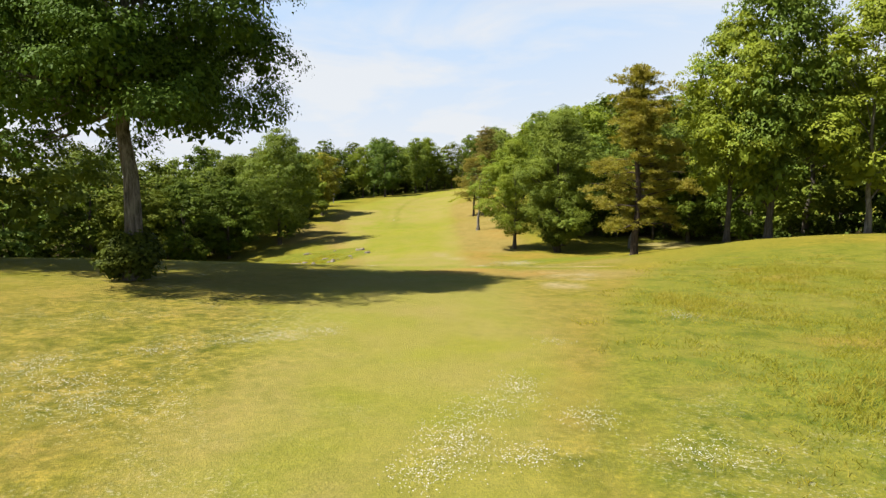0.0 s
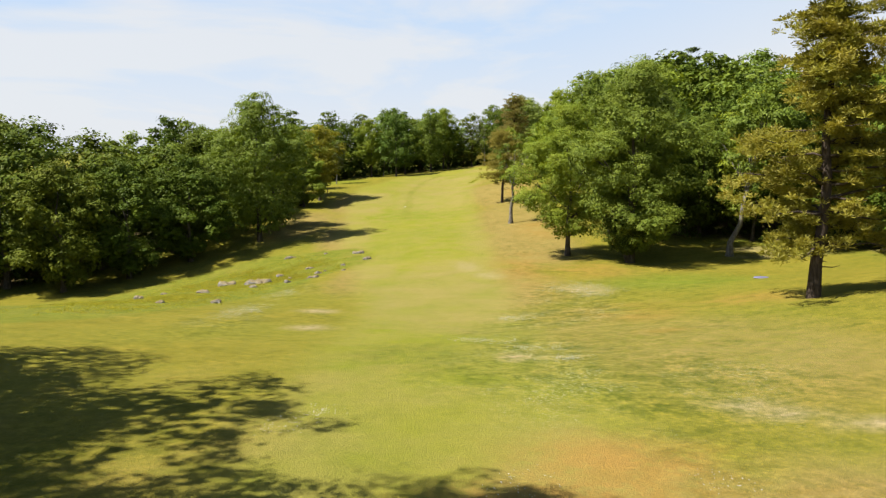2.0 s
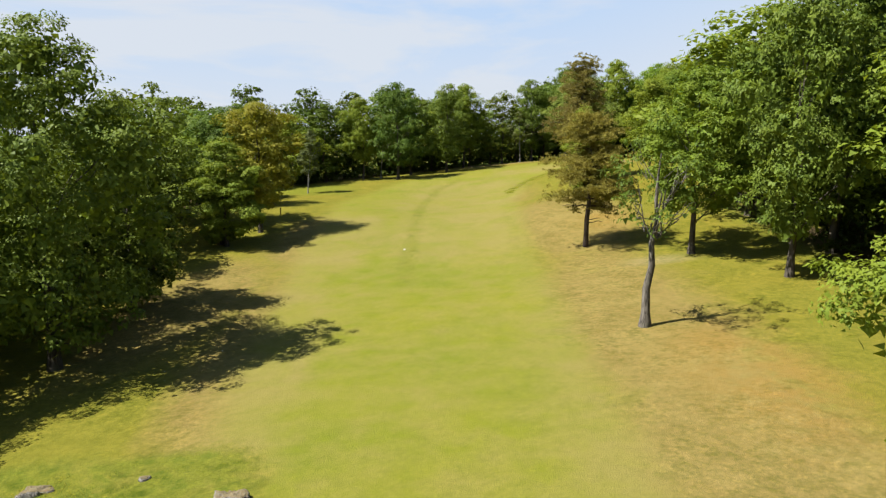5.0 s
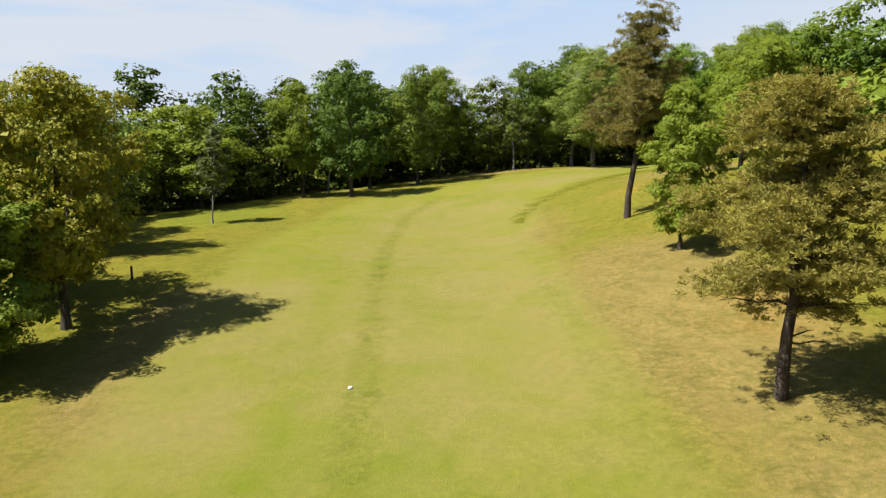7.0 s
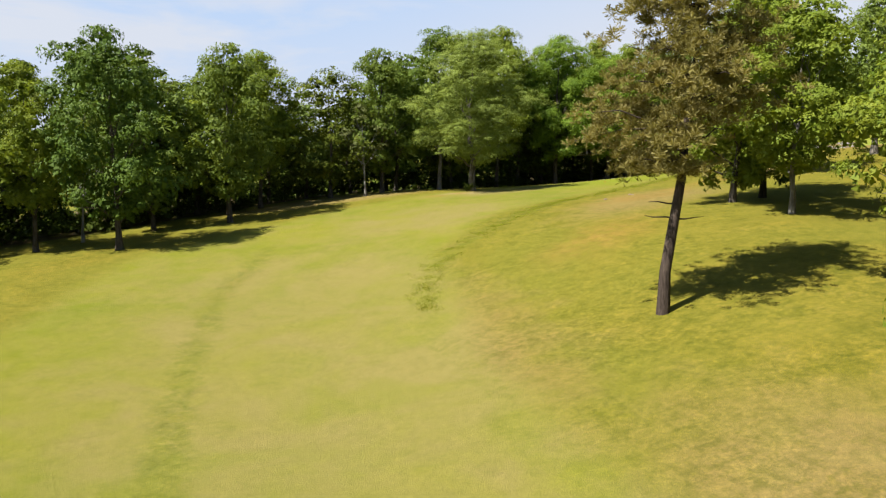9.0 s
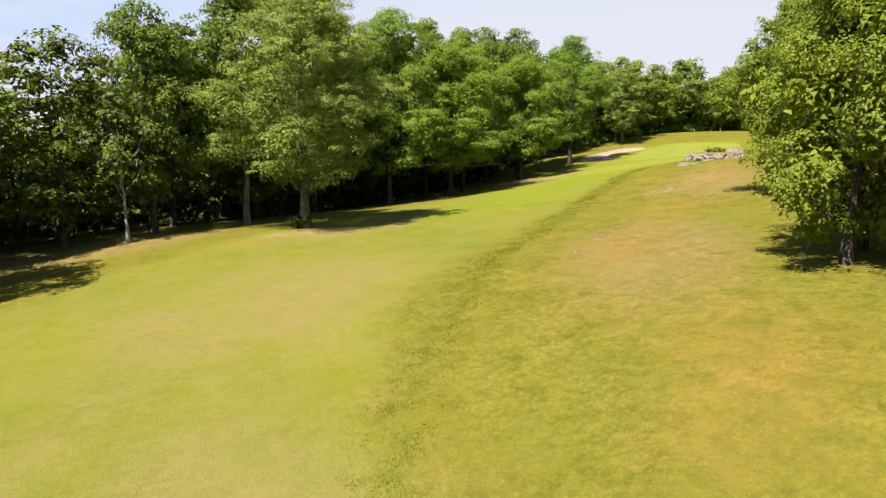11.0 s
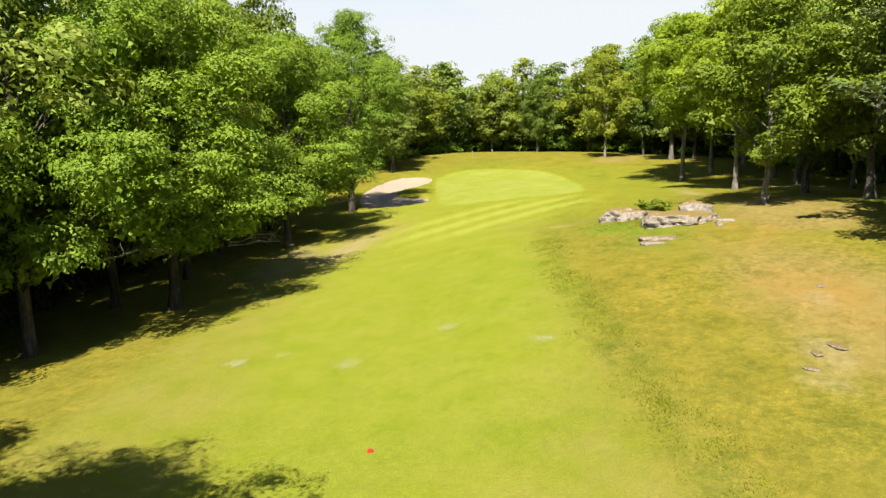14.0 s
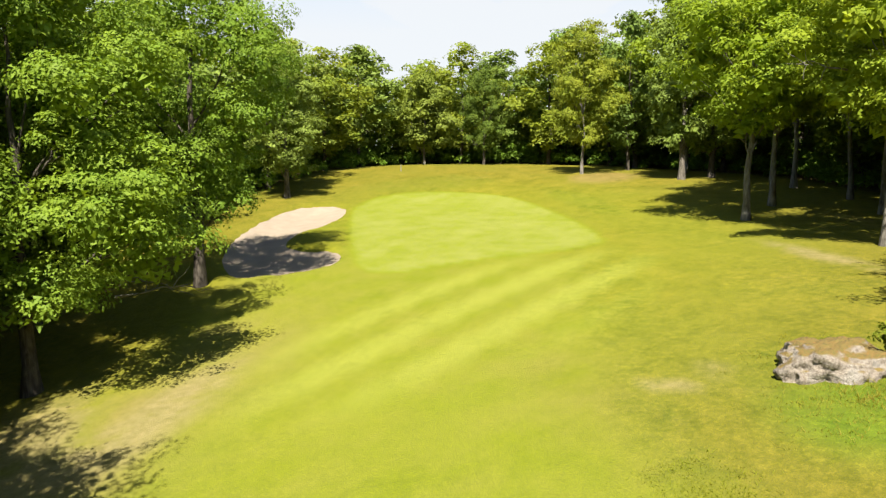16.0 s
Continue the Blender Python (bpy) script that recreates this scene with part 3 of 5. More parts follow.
green = np.maximum(green, 0.45 * blob(75, 237, 17, 10, -10, 0.4))
green = np.maximum(green, 0.55 * blob(50, 231, 34, 9, 27, 0.5))
green = np.maximum(green, 0.38 * blob(88, 242, 36, 22, 20, 0.5))
along = PX * 0.30 + PY * 0.954
stripe = smooth01(0.5 + 0.62 * np.cos((along - 248.45) * 2 * np.pi / 3.3)) * 0.75 * blob(72.5, 236.8, 14, 6.6, -17.5, 0.45)
soil = np.zeros_like(PX)
for b in ((7.8, 73.5, 2.6, 4.5, 0, 0.8), (5.6, 40.4, 1.9, 0.75, -35, 0.7), (8.0, 39.2, 2.2, 0.6, -8, 0.8), (6.5, 33.3, 0.9, 1.3, 0, 0.8), (4.8, 28.6, 0.9, 1.7, 10, 0.7), (5.4, 35.0, 0.5, 0.6, 0, 0.9), (5.1, 32.8, 0.5, 0.9, 0, 0.9), (5.9, 31.0, 0.7, 0.8, 0, 0.9), (0.9, 47.4, 0.9, 1.4, 0, 0.9),
          (-7.6, 56, 1.3, 2.0, 0, 0.9), (-8.8, 64.2, 1.6, 1.6, 0, 0.9), (1.4, 82.0, 1.6, 3.2, 20, 0.9), (-0.2, 87, 1.6, 5, 10, 1.0), (18, 222, 3.0, 1.6, 0, 0.7), (14.5, 223, 2.0, 1.2, 0, 0.8), (26, 172, 6, 3, 30, 0.5), (61, 243.8, 7, 1.9, 10, 0.7), (58, 244.3, 3.5, 1.4, 0, 0.6), 
          (30, 93, 8, 2.2, -12, 0.5), (84, 214, 18, 2.2, 28, 0.5), (57, 246.5, 8, 3.0, 25, 0.6), (28, 90, 6, 2, 0, 0.6), (10.5, 133.5, 4, 1.6, 0, 0.8), (64.1, 228.5, 0.7, 1.2, 0, 0.9), (65.2, 227.5, 0.6, 1.0, 0, 0.9), (43.5, 212, 2.2, 1.0, 20, 0.8), (41.2, 212, 1.2, 0.8, 0, 0.8), (48.6, 212.6, 1.4, 0.8, 0, 0.9), (82, 223.5, 7, 1.1, 25, 0.7)):
    soil = np.maximum(soil, blob(*b) * (0.6 if b[0] > 40 or b[1] > 70 else 1.0))
lush = np.zeros_like(PX)
for b in ((62.6, 224.2, 3.6, 2.6, 0, 0.7), (60.5, 221.5, 3, 2.4, 0, 0.8), (70, 208, 8, 3, 20, 0.6)):
    lush = np.maximum(lush, 0.85 * blob(*b))
lush = np.maximum(lush, 0.12 * BANK)
dry = np.maximum(dry, 0.35 * BANK)
for b in ((15, 76, 8, 8, -20, 0.9), (12, 14, 9, 9, 0, 0.9), (-30, 196, 10, 16, 20, 0.6)):
    lush = np.maximum(lush, 0.4 * blob(*b))
rusty = np.zeros_like(PX)
for b in ((0.6, 33.7, 3.6, 1.5, 8, 0.8), (3.4, 33.4, 1.6, 1.6, 0, 0.8), (2.4, 31.8, 1.6, 1.0, 0, 0.9), (10.5, 17.7, 3.0, 1.6, 0, 0.8), (15, 31, 2, 2, 0, 0.9), (7.0, 53.6, 1.8, 1.6, 0, 0.9), (14, 62, 5, 5, 0, 0.9), (-21, 78.6, 1.4, 1.0, 0, 0.6), (58.6, 217.4, 2.4, 1.3, 0, 0.6), (49, 212.5, 6, 3.2, 20, 0.7), (60, 216.5, 6, 2.6, 15, 0.7), (30, 203, 7, 2.5, 30, 0.8), (16, 222.5, 6, 2, 15, 0.7), (10, 84, 5, 7, 0, 0.8), (9, 110, 5, 12, 0, 0.8), (9, 148, 4, 8, 0, 0.9), (14, 187, 8, 4, 25, 0.9), (36, 206, 8, 3, 30, 0.9), (24, 200, 9, 4, 32, 0.9), (4.5, 86, 4, 14, 0, 0.9), (8, 62, 4, 7, 0, 0.9)):
    rusty = np.maximum(rusty, 0.6 * blob(*b))
for b in ((0.8, 34.6, 4.6, 2.6, 6, 0.7), (3.8, 34.6, 3.0, 2.2, 0, 0.8), (2.0, 37.0, 3.4, 2.4, 0, 0.9)):
    rusty = np.maximum(rusty, 0.95 * blob(*b))
ed, _ = line_distance(PX, PY, TEE_EDGE)
rusty = np.maximum(rusty, 0.5 * smooth01(1 - ed / 1.1) * (1 - TEE_ROUGH))
litter = np.where(in_clear, 0, smooth01((wd - 0.5) / 2.5)) * smooth01((40 - wd) / 10) * smooth01((PY - 42) / 14)
flowers = np.zeros_like(PX)
for b in ((-8, 14, 9, 13, 0, 0.6), (0.6, 11.6, 1.3, 3.4, -26, 0.5), (2.0, 10.4, 1.6, 1.4, 0, 0.6), (-4.0, 17.9, 1.2, 1.0, 0, 0.5), (6, 10, 5, 6, 0, 1.0), (7.6, 74, 4.2, 6, 0, 0.4), (1.6, 50, 3, 5, 0, 0.8), (2, 62, 2, 4, 0, 0.8), (-12.5, 60, 2.4, 12, 8, 0.7), (-13, 76, 2.4, 8, 0, 0.8), (0, 31, 5, 3, 0, 0.8), (4.5, 64, 5, 12, -10, 0.7), (3, 44, 7, 8, 0, 0.8)):
    flowers = np.maximum(flowers, blob(*b))
for name, layers in (("zone_d", (flowers, flowers, flowers)), ("zone_c", (lush, litter, rusty)), ("zone_a", (fairway, rough, dry)), ("zone_b", (green, stripe, soil))):
    att = ground_mesh.attributes.new(name, "FLOAT_COLOR", "POINT")
    att.data.foreach_set("color", np.stack([*layers, np.ones_like(PX)], 1).astype(np.float32).ravel())

# the sand bunker
sx, sy = np.meshgrid(np.arange(74.8, 100.4, 0.35), np.arange(247, 264.2, 0.35))
sd = bunker_depth(sx, sy)
sz = base_height(sx, sy) - 0.16 - 0.38 * smooth01(sd / 3.0) + 0.03 * np.sin(sx * 2.1) * np.sin(sy * 2.6)
keep = sd > -0.15
idx = -np.ones(sx.shape, int)
idx[keep] = np.arange(keep.sum())
quads = np.stack([idx[:-1, :-1], idx[:-1, 1:], idx[1:, 1:], idx[1:, :-1]], -1).reshape(-1, 4)
quads = quads[(quads >= 0).all(1)]
tagged(new("bunker", quick_mesh("bunker", np.stack([sx[keep], sy[keep], sz[keep]], 1), quads, SAND, True)), "kidney-shaped pale sand bunker beside the putting green", "bunker", kind="structure")


# ---- trees ----
def crown_lobes(rng, h, r, base, lobes, top_heavy, out=(0.28, 0.90)):
    """Centres and sizes of the leaf masses of a broad crown."""
    u = (np.arange(lobes) + 0.5) / lobes
    u = np.clip(u + rng.uniform(-0.03, 0.03, lobes), 0.02, 0.98)
    prof = np.sin(np.pi * np.clip(u, 0, 1) ** top_heavy) ** 0.62
    ang = np.arange(lobes) * 2.39996 + rng.uniform(-0.5, 0.5, lobes)
    rad = r * prof * rng.uniform(*out, lobes)
    c = np.stack([rad * np.cos(ang), rad * np.sin(ang), base + (h - base) * (0.06 + 0.86 * u)], 1)
    size = r * rng.uniform(0.22, 0.39, lobes) * (0.65 + 0.35 * prof)
    c[:, 2] = np.minimum(c[:, 2], h - size * 0.75)
    return c, size


def foliage(rng, c, size, pads, per, leaf, pad_r, flat=0.8, inner=500, spread=0.34, inner_leaf=1.6, wide=0.80):
    """Leaves in rounded tufts over the lobes, with gaps between the tufts and a shaded mass inside."""
    n = len(c)
    which = rng.choice(n, pads, p=size ** 2 / (size ** 2).sum())
    d = unit(rng.normal(0, 1, (pads, 3)))
    d[:, 2] = np.where(d[:, 2] < -0.12, -d[:, 2], d[:, 2])
    cc = c[which] + d * (size[which] * rng.uniform(0.68, 1.08, pads))[:, None] * np.array([1, 1, flat])
    axis = unit(0.7 * d + np.array([0, 0, 0.65]) + rng.normal(0, 0.15, (pads, 3)))
    pr = pad_r * rng.uniform(0.5, 1.4, pads)
    k = np.repeat(np.arange(pads), per)
    m = len(k)
    w = unit(unit(rng.normal(0, 1, (m, 3))) + 0.8 * axis[k])
    squash = unit(rng.normal(0, 1, (pads, 3)) * np.array([1, 1, 0.3]))
    along = (w * squash[k]).sum(1, keepdims=True) * squash[k]
    off = (w + 0.45 * along) * (pr[k] * rng.uniform(0.62, 1.12, m))[:, None] * np.array([1, 1, 0.72])
    pos = cc[k] + off
    v, f = leaf_cards(rng, pos, w * 1.3 + 0.5 * d[k] - np.array([0, 0, 0.25]), leaf, leaf * wide, droop=0.35, spread=spread)
    w2 = rng.choice(n, inner, p=size ** 2 / (size ** 2).sum())
    di = unit(rng.normal(0, 1, (inner, 3)))
    ci = c[w2] + di * (size[w2] * rng.uniform(0.20, 0.72, inner))[:, None] * np.array([1, 1, flat])
    v2, f2 = leaf_cards(rng, ci, di, min(leaf * inner_leaf, 0.46), min(leaf * inner_leaf, 0.46) * 0.9, spread=0.5)
    return joined([(v, f), (v2, f2)])


def curved(rng, a, b, n=5, sag=0.0, jitter=0.12):
    a, b = np.asarray(a, float), np.asarray(b, float)
    u = np.linspace(0, 1, n)[:, None]
    p = a + (b - a) * u
    length = np.linalg.norm(b - a)
    p = p + rng.normal(0, jitter * length / n, (n, 3)) * (u > 0) * (u < 1)
    p[:, 2] += (sag * length * u * (1 - u))[:, 0]
    return p


def broadleaf(name, label, seed, h, r, base, leaf_mat, bark_mat, trunk_r, lobes=22, clumps=520, per=19, leaf=0.36, clump_r=0.34, top_heavy=0.85, limbs=8, lean=(0, 0), split=True, flat=0.8, inner=450, inner_leaf=2.6, dead=0, lobe_out=(0.28, 0.90), droop=0.0, fork=0.75, skirt=0, crooked=0.12):
    """A broad-leaved tree: trunk, limbs and crown."""
    rng = np.random.default_rng(seed)
    root = tagged(new(name), label, "tree")
    top = np.array([lean[0], lean[1], h * 0.82])
    stem = curved(rng, (0, 0, -0.4), top, 9, 0, 0.10)
    stem[0, :2] = stem[1, :2] = 0
    u = np.linspace(0, 1, 9)
    radii = trunk_r * (1 - 0.88 * u) * np.r_[1.55, 1.0, np.full(7, 0.97)]
    stem = np.insert(stem, 1, [0, 0, 0.25], axis=0)
    radii = np.insert(radii, 1, trunk_r * 1.22)
    c, size = crown_lobes(rng, h, r, base, lobes, top_heavy, lobe_out)
    c[:, 2] -= droop * (np.hypot(c[:, 0], c[:, 1]) / r) ** 2 * np.clip(1.4 - c[:, 2] / h, 0, 1)
    c[:, :2] += np.asarray(lean) * (c[:, 2:3] / (h * 0.82))
    if skirt:
        ang = np.arange(skirt) * 2.39996
        rad = r * rng.uniform(0.55, 1.02, skirt)
        c = np.r_[c, np.stack([rad * np.cos(ang), rad * np.sin(ang), base - 0.4 + rng.uniform(0, 0.32, skirt) * (h - base)], 1)]
        size = np.r_[size, r * rng.uniform(0.13, 0.24, skirt)]
        lobes += skirt
    pieces = []
    order = np.argsort(c[:, 2])
    pick = order[np.linspace(0, lobes * 0.8, limbs).astype(int)]
    for q in pick:
        z0 = max(base * fork, c[q, 2] * 0.62)
        k = int(np.clip(np.searchsorted(stem[:, 2], z0), 1, len(stem) - 1))
        f = (z0 - stem[k - 1, 2]) / max(stem[k, 2] - stem[k - 1, 2], 1e-6)
        start = stem[k - 1] + (stem[k] - stem[k - 1]) * min(max(f, 0), 1)
        r0 = np.interp(z0, stem[:, 2], radii) * 0.42
        pieces.append(tube(curved(rng, start, c[q] + [0, 0, size[q] * 0.2], 6, 0.10, crooked), r0 * np.linspace(1, 0.18, 6), 6))
        for _ in range(2):
            end = c[q] + unit(rng.normal(0, 1, 3)) * size[q] * 0.55
            mid = start + (c[q] - start) * 0.55
            pieces.append(tube(curved(rng, mid, end, 4, 0.05, crooked), r0 * np.linspace(0.45, 0.1, 4), 5))
    if split:
        part_of("trunk", quick_mesh("trunk", *tube(stem, radii, 10), bark_mat, True), root)
        for i in range(0, len(pieces), 3):
            part_of("limb", quick_mesh("limb", *joined(pieces[i:i + 3]), bark_mat, True), root)
    else:
        part_of("trunk", quick_mesh("trunk", *joined([tube(stem, radii, 8), *pieces]), bark_mat, True), root)
    for i in range(dead):
        ang, z = rng.uniform(0, 6.28), base + (h - base) * rng.uniform(0.08, 0.5)
        out = np.array([math.cos(ang), math.sin(ang), 0.12])
        at = np.array([0, 0, z]) + out * r * 0.45
        end = at + out * r * 0.42
        twigs = [tube(curved(rng, at, end, 6, 0.1, 0.2), np.linspace(0.055, 0.012, 6), 5)]
        for _ in range(6):
            foot = at + (end - at) * rng.uniform(0.35, 0.9)
            twigs.append(tube(curved(rng, foot, foot + out * 0.5 + rng.normal(0, 0.45, 3), 4, 0.05, 0.2), [0.022, 0.016, 0.011, 0.005], 4))
        part_of("dead_branch", quick_mesh("dead_branch", *joined(twigs), BARK["pale"], True), root)
    part_of("crown", quick_mesh("crown", *foliage(rng, c, size, clumps, per, leaf, clump_r, flat, inner, inner_leaf=inner_leaf), leaf_mat), root)
    root["h"], root["r"] = h, r
    return root


def pine(name, label, seed, h, r, base, leaf_mat, trunk_r, lean=(0, 0), whorls=13, cone=0.75, tufts=520, per=20, dead=3, needle=0.30):
    """A pine: straight trunk, boughs in whorls, needle tufts at their outer ends."""
    rng = np.random.default_rng(seed)
    root = tagged(new(name), label, "pine")
    top = np.array([lean[0], lean[1], h])
    stem = curved(rng, (0, 0, -0.4), top, 9, 0, 0.05)
    stem[:2, :2] = 0
    radii = trunk_r * np.r_[1.35, 1.02, np.linspace(0.95, 0.10, 7)]
    part_of("trunk", quick_mesh("trunk", *tube(stem, radii, 10), BARK["pine"], True), root)
    ends, outs, sizes = [], [], []
    for i in range(whorls):
        u = i / (whorls - 1)
        z = base + (h * 0.97 - base) * u ** 0.92
        reach = r * (1 - u * cone) ** 0.8 * (0.55 + 0.45 * min(1, u * 5 + 0.35))
        at = np.array([np.interp(z, stem[:, 2], stem[:, k]) for k in range(3)])
        pieces = []
        for k in range(int(rng.integers(4, 7))):
            ang = rng.uniform(0, 6.28)
            ln = reach * rng.uniform(0.6, 1.12)
            end = at + np.array([math.cos(ang) * ln, math.sin(ang) * ln, ln * rng.uniform(-0.12, 0.28)])
            path = curved(rng, at, end, 5, 0.08, 0.15)
            pieces.append(tube(path, np.interp(z, stem[:, 2], radii) * np.linspace(0.40, 0.08, 5), 5))
            for f in np.arange(0.38, 1.05, 0.8 / max(ln, 0.9)):
                p = at + (end - at) * min(f, 1.0)
                ends.append(p + rng.normal(0, 0.16, 3) * (0.5 + f) * max(ln, 1) ** 0.5)
                outs.append(unit(end - at) * 0.4 + np.array([0, 0, 0.75]))
                sizes.append(0.34 + 0.26 * f)
        part_of("bough", quick_mesh("bough", *joined(pieces), BARK["pine"], True), root)
    ends, outs, sizes = np.array(ends), np.array(outs), np.array(sizes)
    # tufts sit around the bough ends
    t_at = rng.choice(len(ends), tufts)
    t_pos = ends[t_at] + rng.normal(0, 1, (tufts, 3)) * sizes[t_at][:, None] * np.array([0.9, 0.9, 0.34])
    k = np.repeat(np.arange(tufts), per)
    dirs = unit(rng.normal(0, 1, (len(k), 3)) * np.array([1, 1, 0.55]) + outs[t_at][k] * 0.75)
    v, f = needle_cards(rng, t_pos[k] + dirs * 0.03, dirs, needle, needle * 0.19)
    part_of("crown", quick_mesh("crown", v, f, leaf_mat), root)
    for _ in range(dead):
        z = base * rng.uniform(0.55, 0.95)
        ang = rng.uniform(0, 6.28)
        at = np.array([np.interp(z, stem[:, 2], stem[:, q]) for q in range(3)])
        part_of("dead_branch", quick_mesh("dead_branch", *tube(curved(rng, at, at + [math.cos(ang) * 1.3, math.sin(ang) * 1.3, 0.1], 4), [0.045, 0.035, 0.025, 0.008], 5), BARK["pine"], True), root)
    root["h"], root["r"] = h, r
    return root


def cedar(name, label, seed, h, r, base):
    """A cedar: flat tiers of foliage on level boughs."""
    rng = np.random.default_rng(seed)
    root = tagged(new(name), label, "cedar")
    stem = curved(rng, (0, 0, -0.4), (0.3, 0.2, h), 8, 0, 0.05)
    radii = 0.5 * np.linspace(1.1, 0.10, 8)
    part_of("trunk", quick_mesh("trunk", *tube(stem, radii, 9), BARK["oak"], True), root)
    cen, out = [], []
    tiers = 11
    for i in range(tiers):
        u = i / (tiers - 1)
        z = base + (h - base) * u
        reach = r * (1 - 0.62 * u ** 1.4)
        pieces = []
        for k in range(5):
            ang = rng.uniform(0, 6.28)
            ln = reach * rng.uniform(0.55, 1.1)
            at = np.array([np.interp(z, stem[:, 2], stem[:, q]) for q in range(3)])
            end = at + np.array([math.cos(ang) * ln, math.sin(ang) * ln, ln * rng.uniform(-0.08, 0.34)])
            pieces.append(tube(curved(rng, at, end, 5, 0.05), 0.13 * np.linspace(1, 0.15, 5), 5))
            m = int(210 * ln / r + 30)
            f = rng.uniform(0.3, 1.05, m)
            wide = 0.24 * ln * np.sin(np.pi * np.clip(f, 0, 1)) + 0.25
            side = np.array([-math.sin(ang), math.cos(ang), 0])
            cen.append(at + (end - at) * f[:, None] + side * (rng.uniform(-1, 1, m) * wide)[:, None] + rng.normal(0, 1, (m, 3)) * np.array([0.12, 0.12, 0.17]))
            out.append(np.tile([0, 0, 1.0], (m, 1)))
        part_of("bough", quick_mesh("bough", *joined(pieces), BARK["oak"], True), root)
    v, f = leaf_cards(rng, np.concatenate(cen), np.concatenate(out), 0.45, 0.24, 0.1, 0.5)
    part_of("crown", quick_mesh("crown", v, f, LEAF["cedar"]), root)
    root["h"], root["r"] = h, r
    return root


PROTO = {}


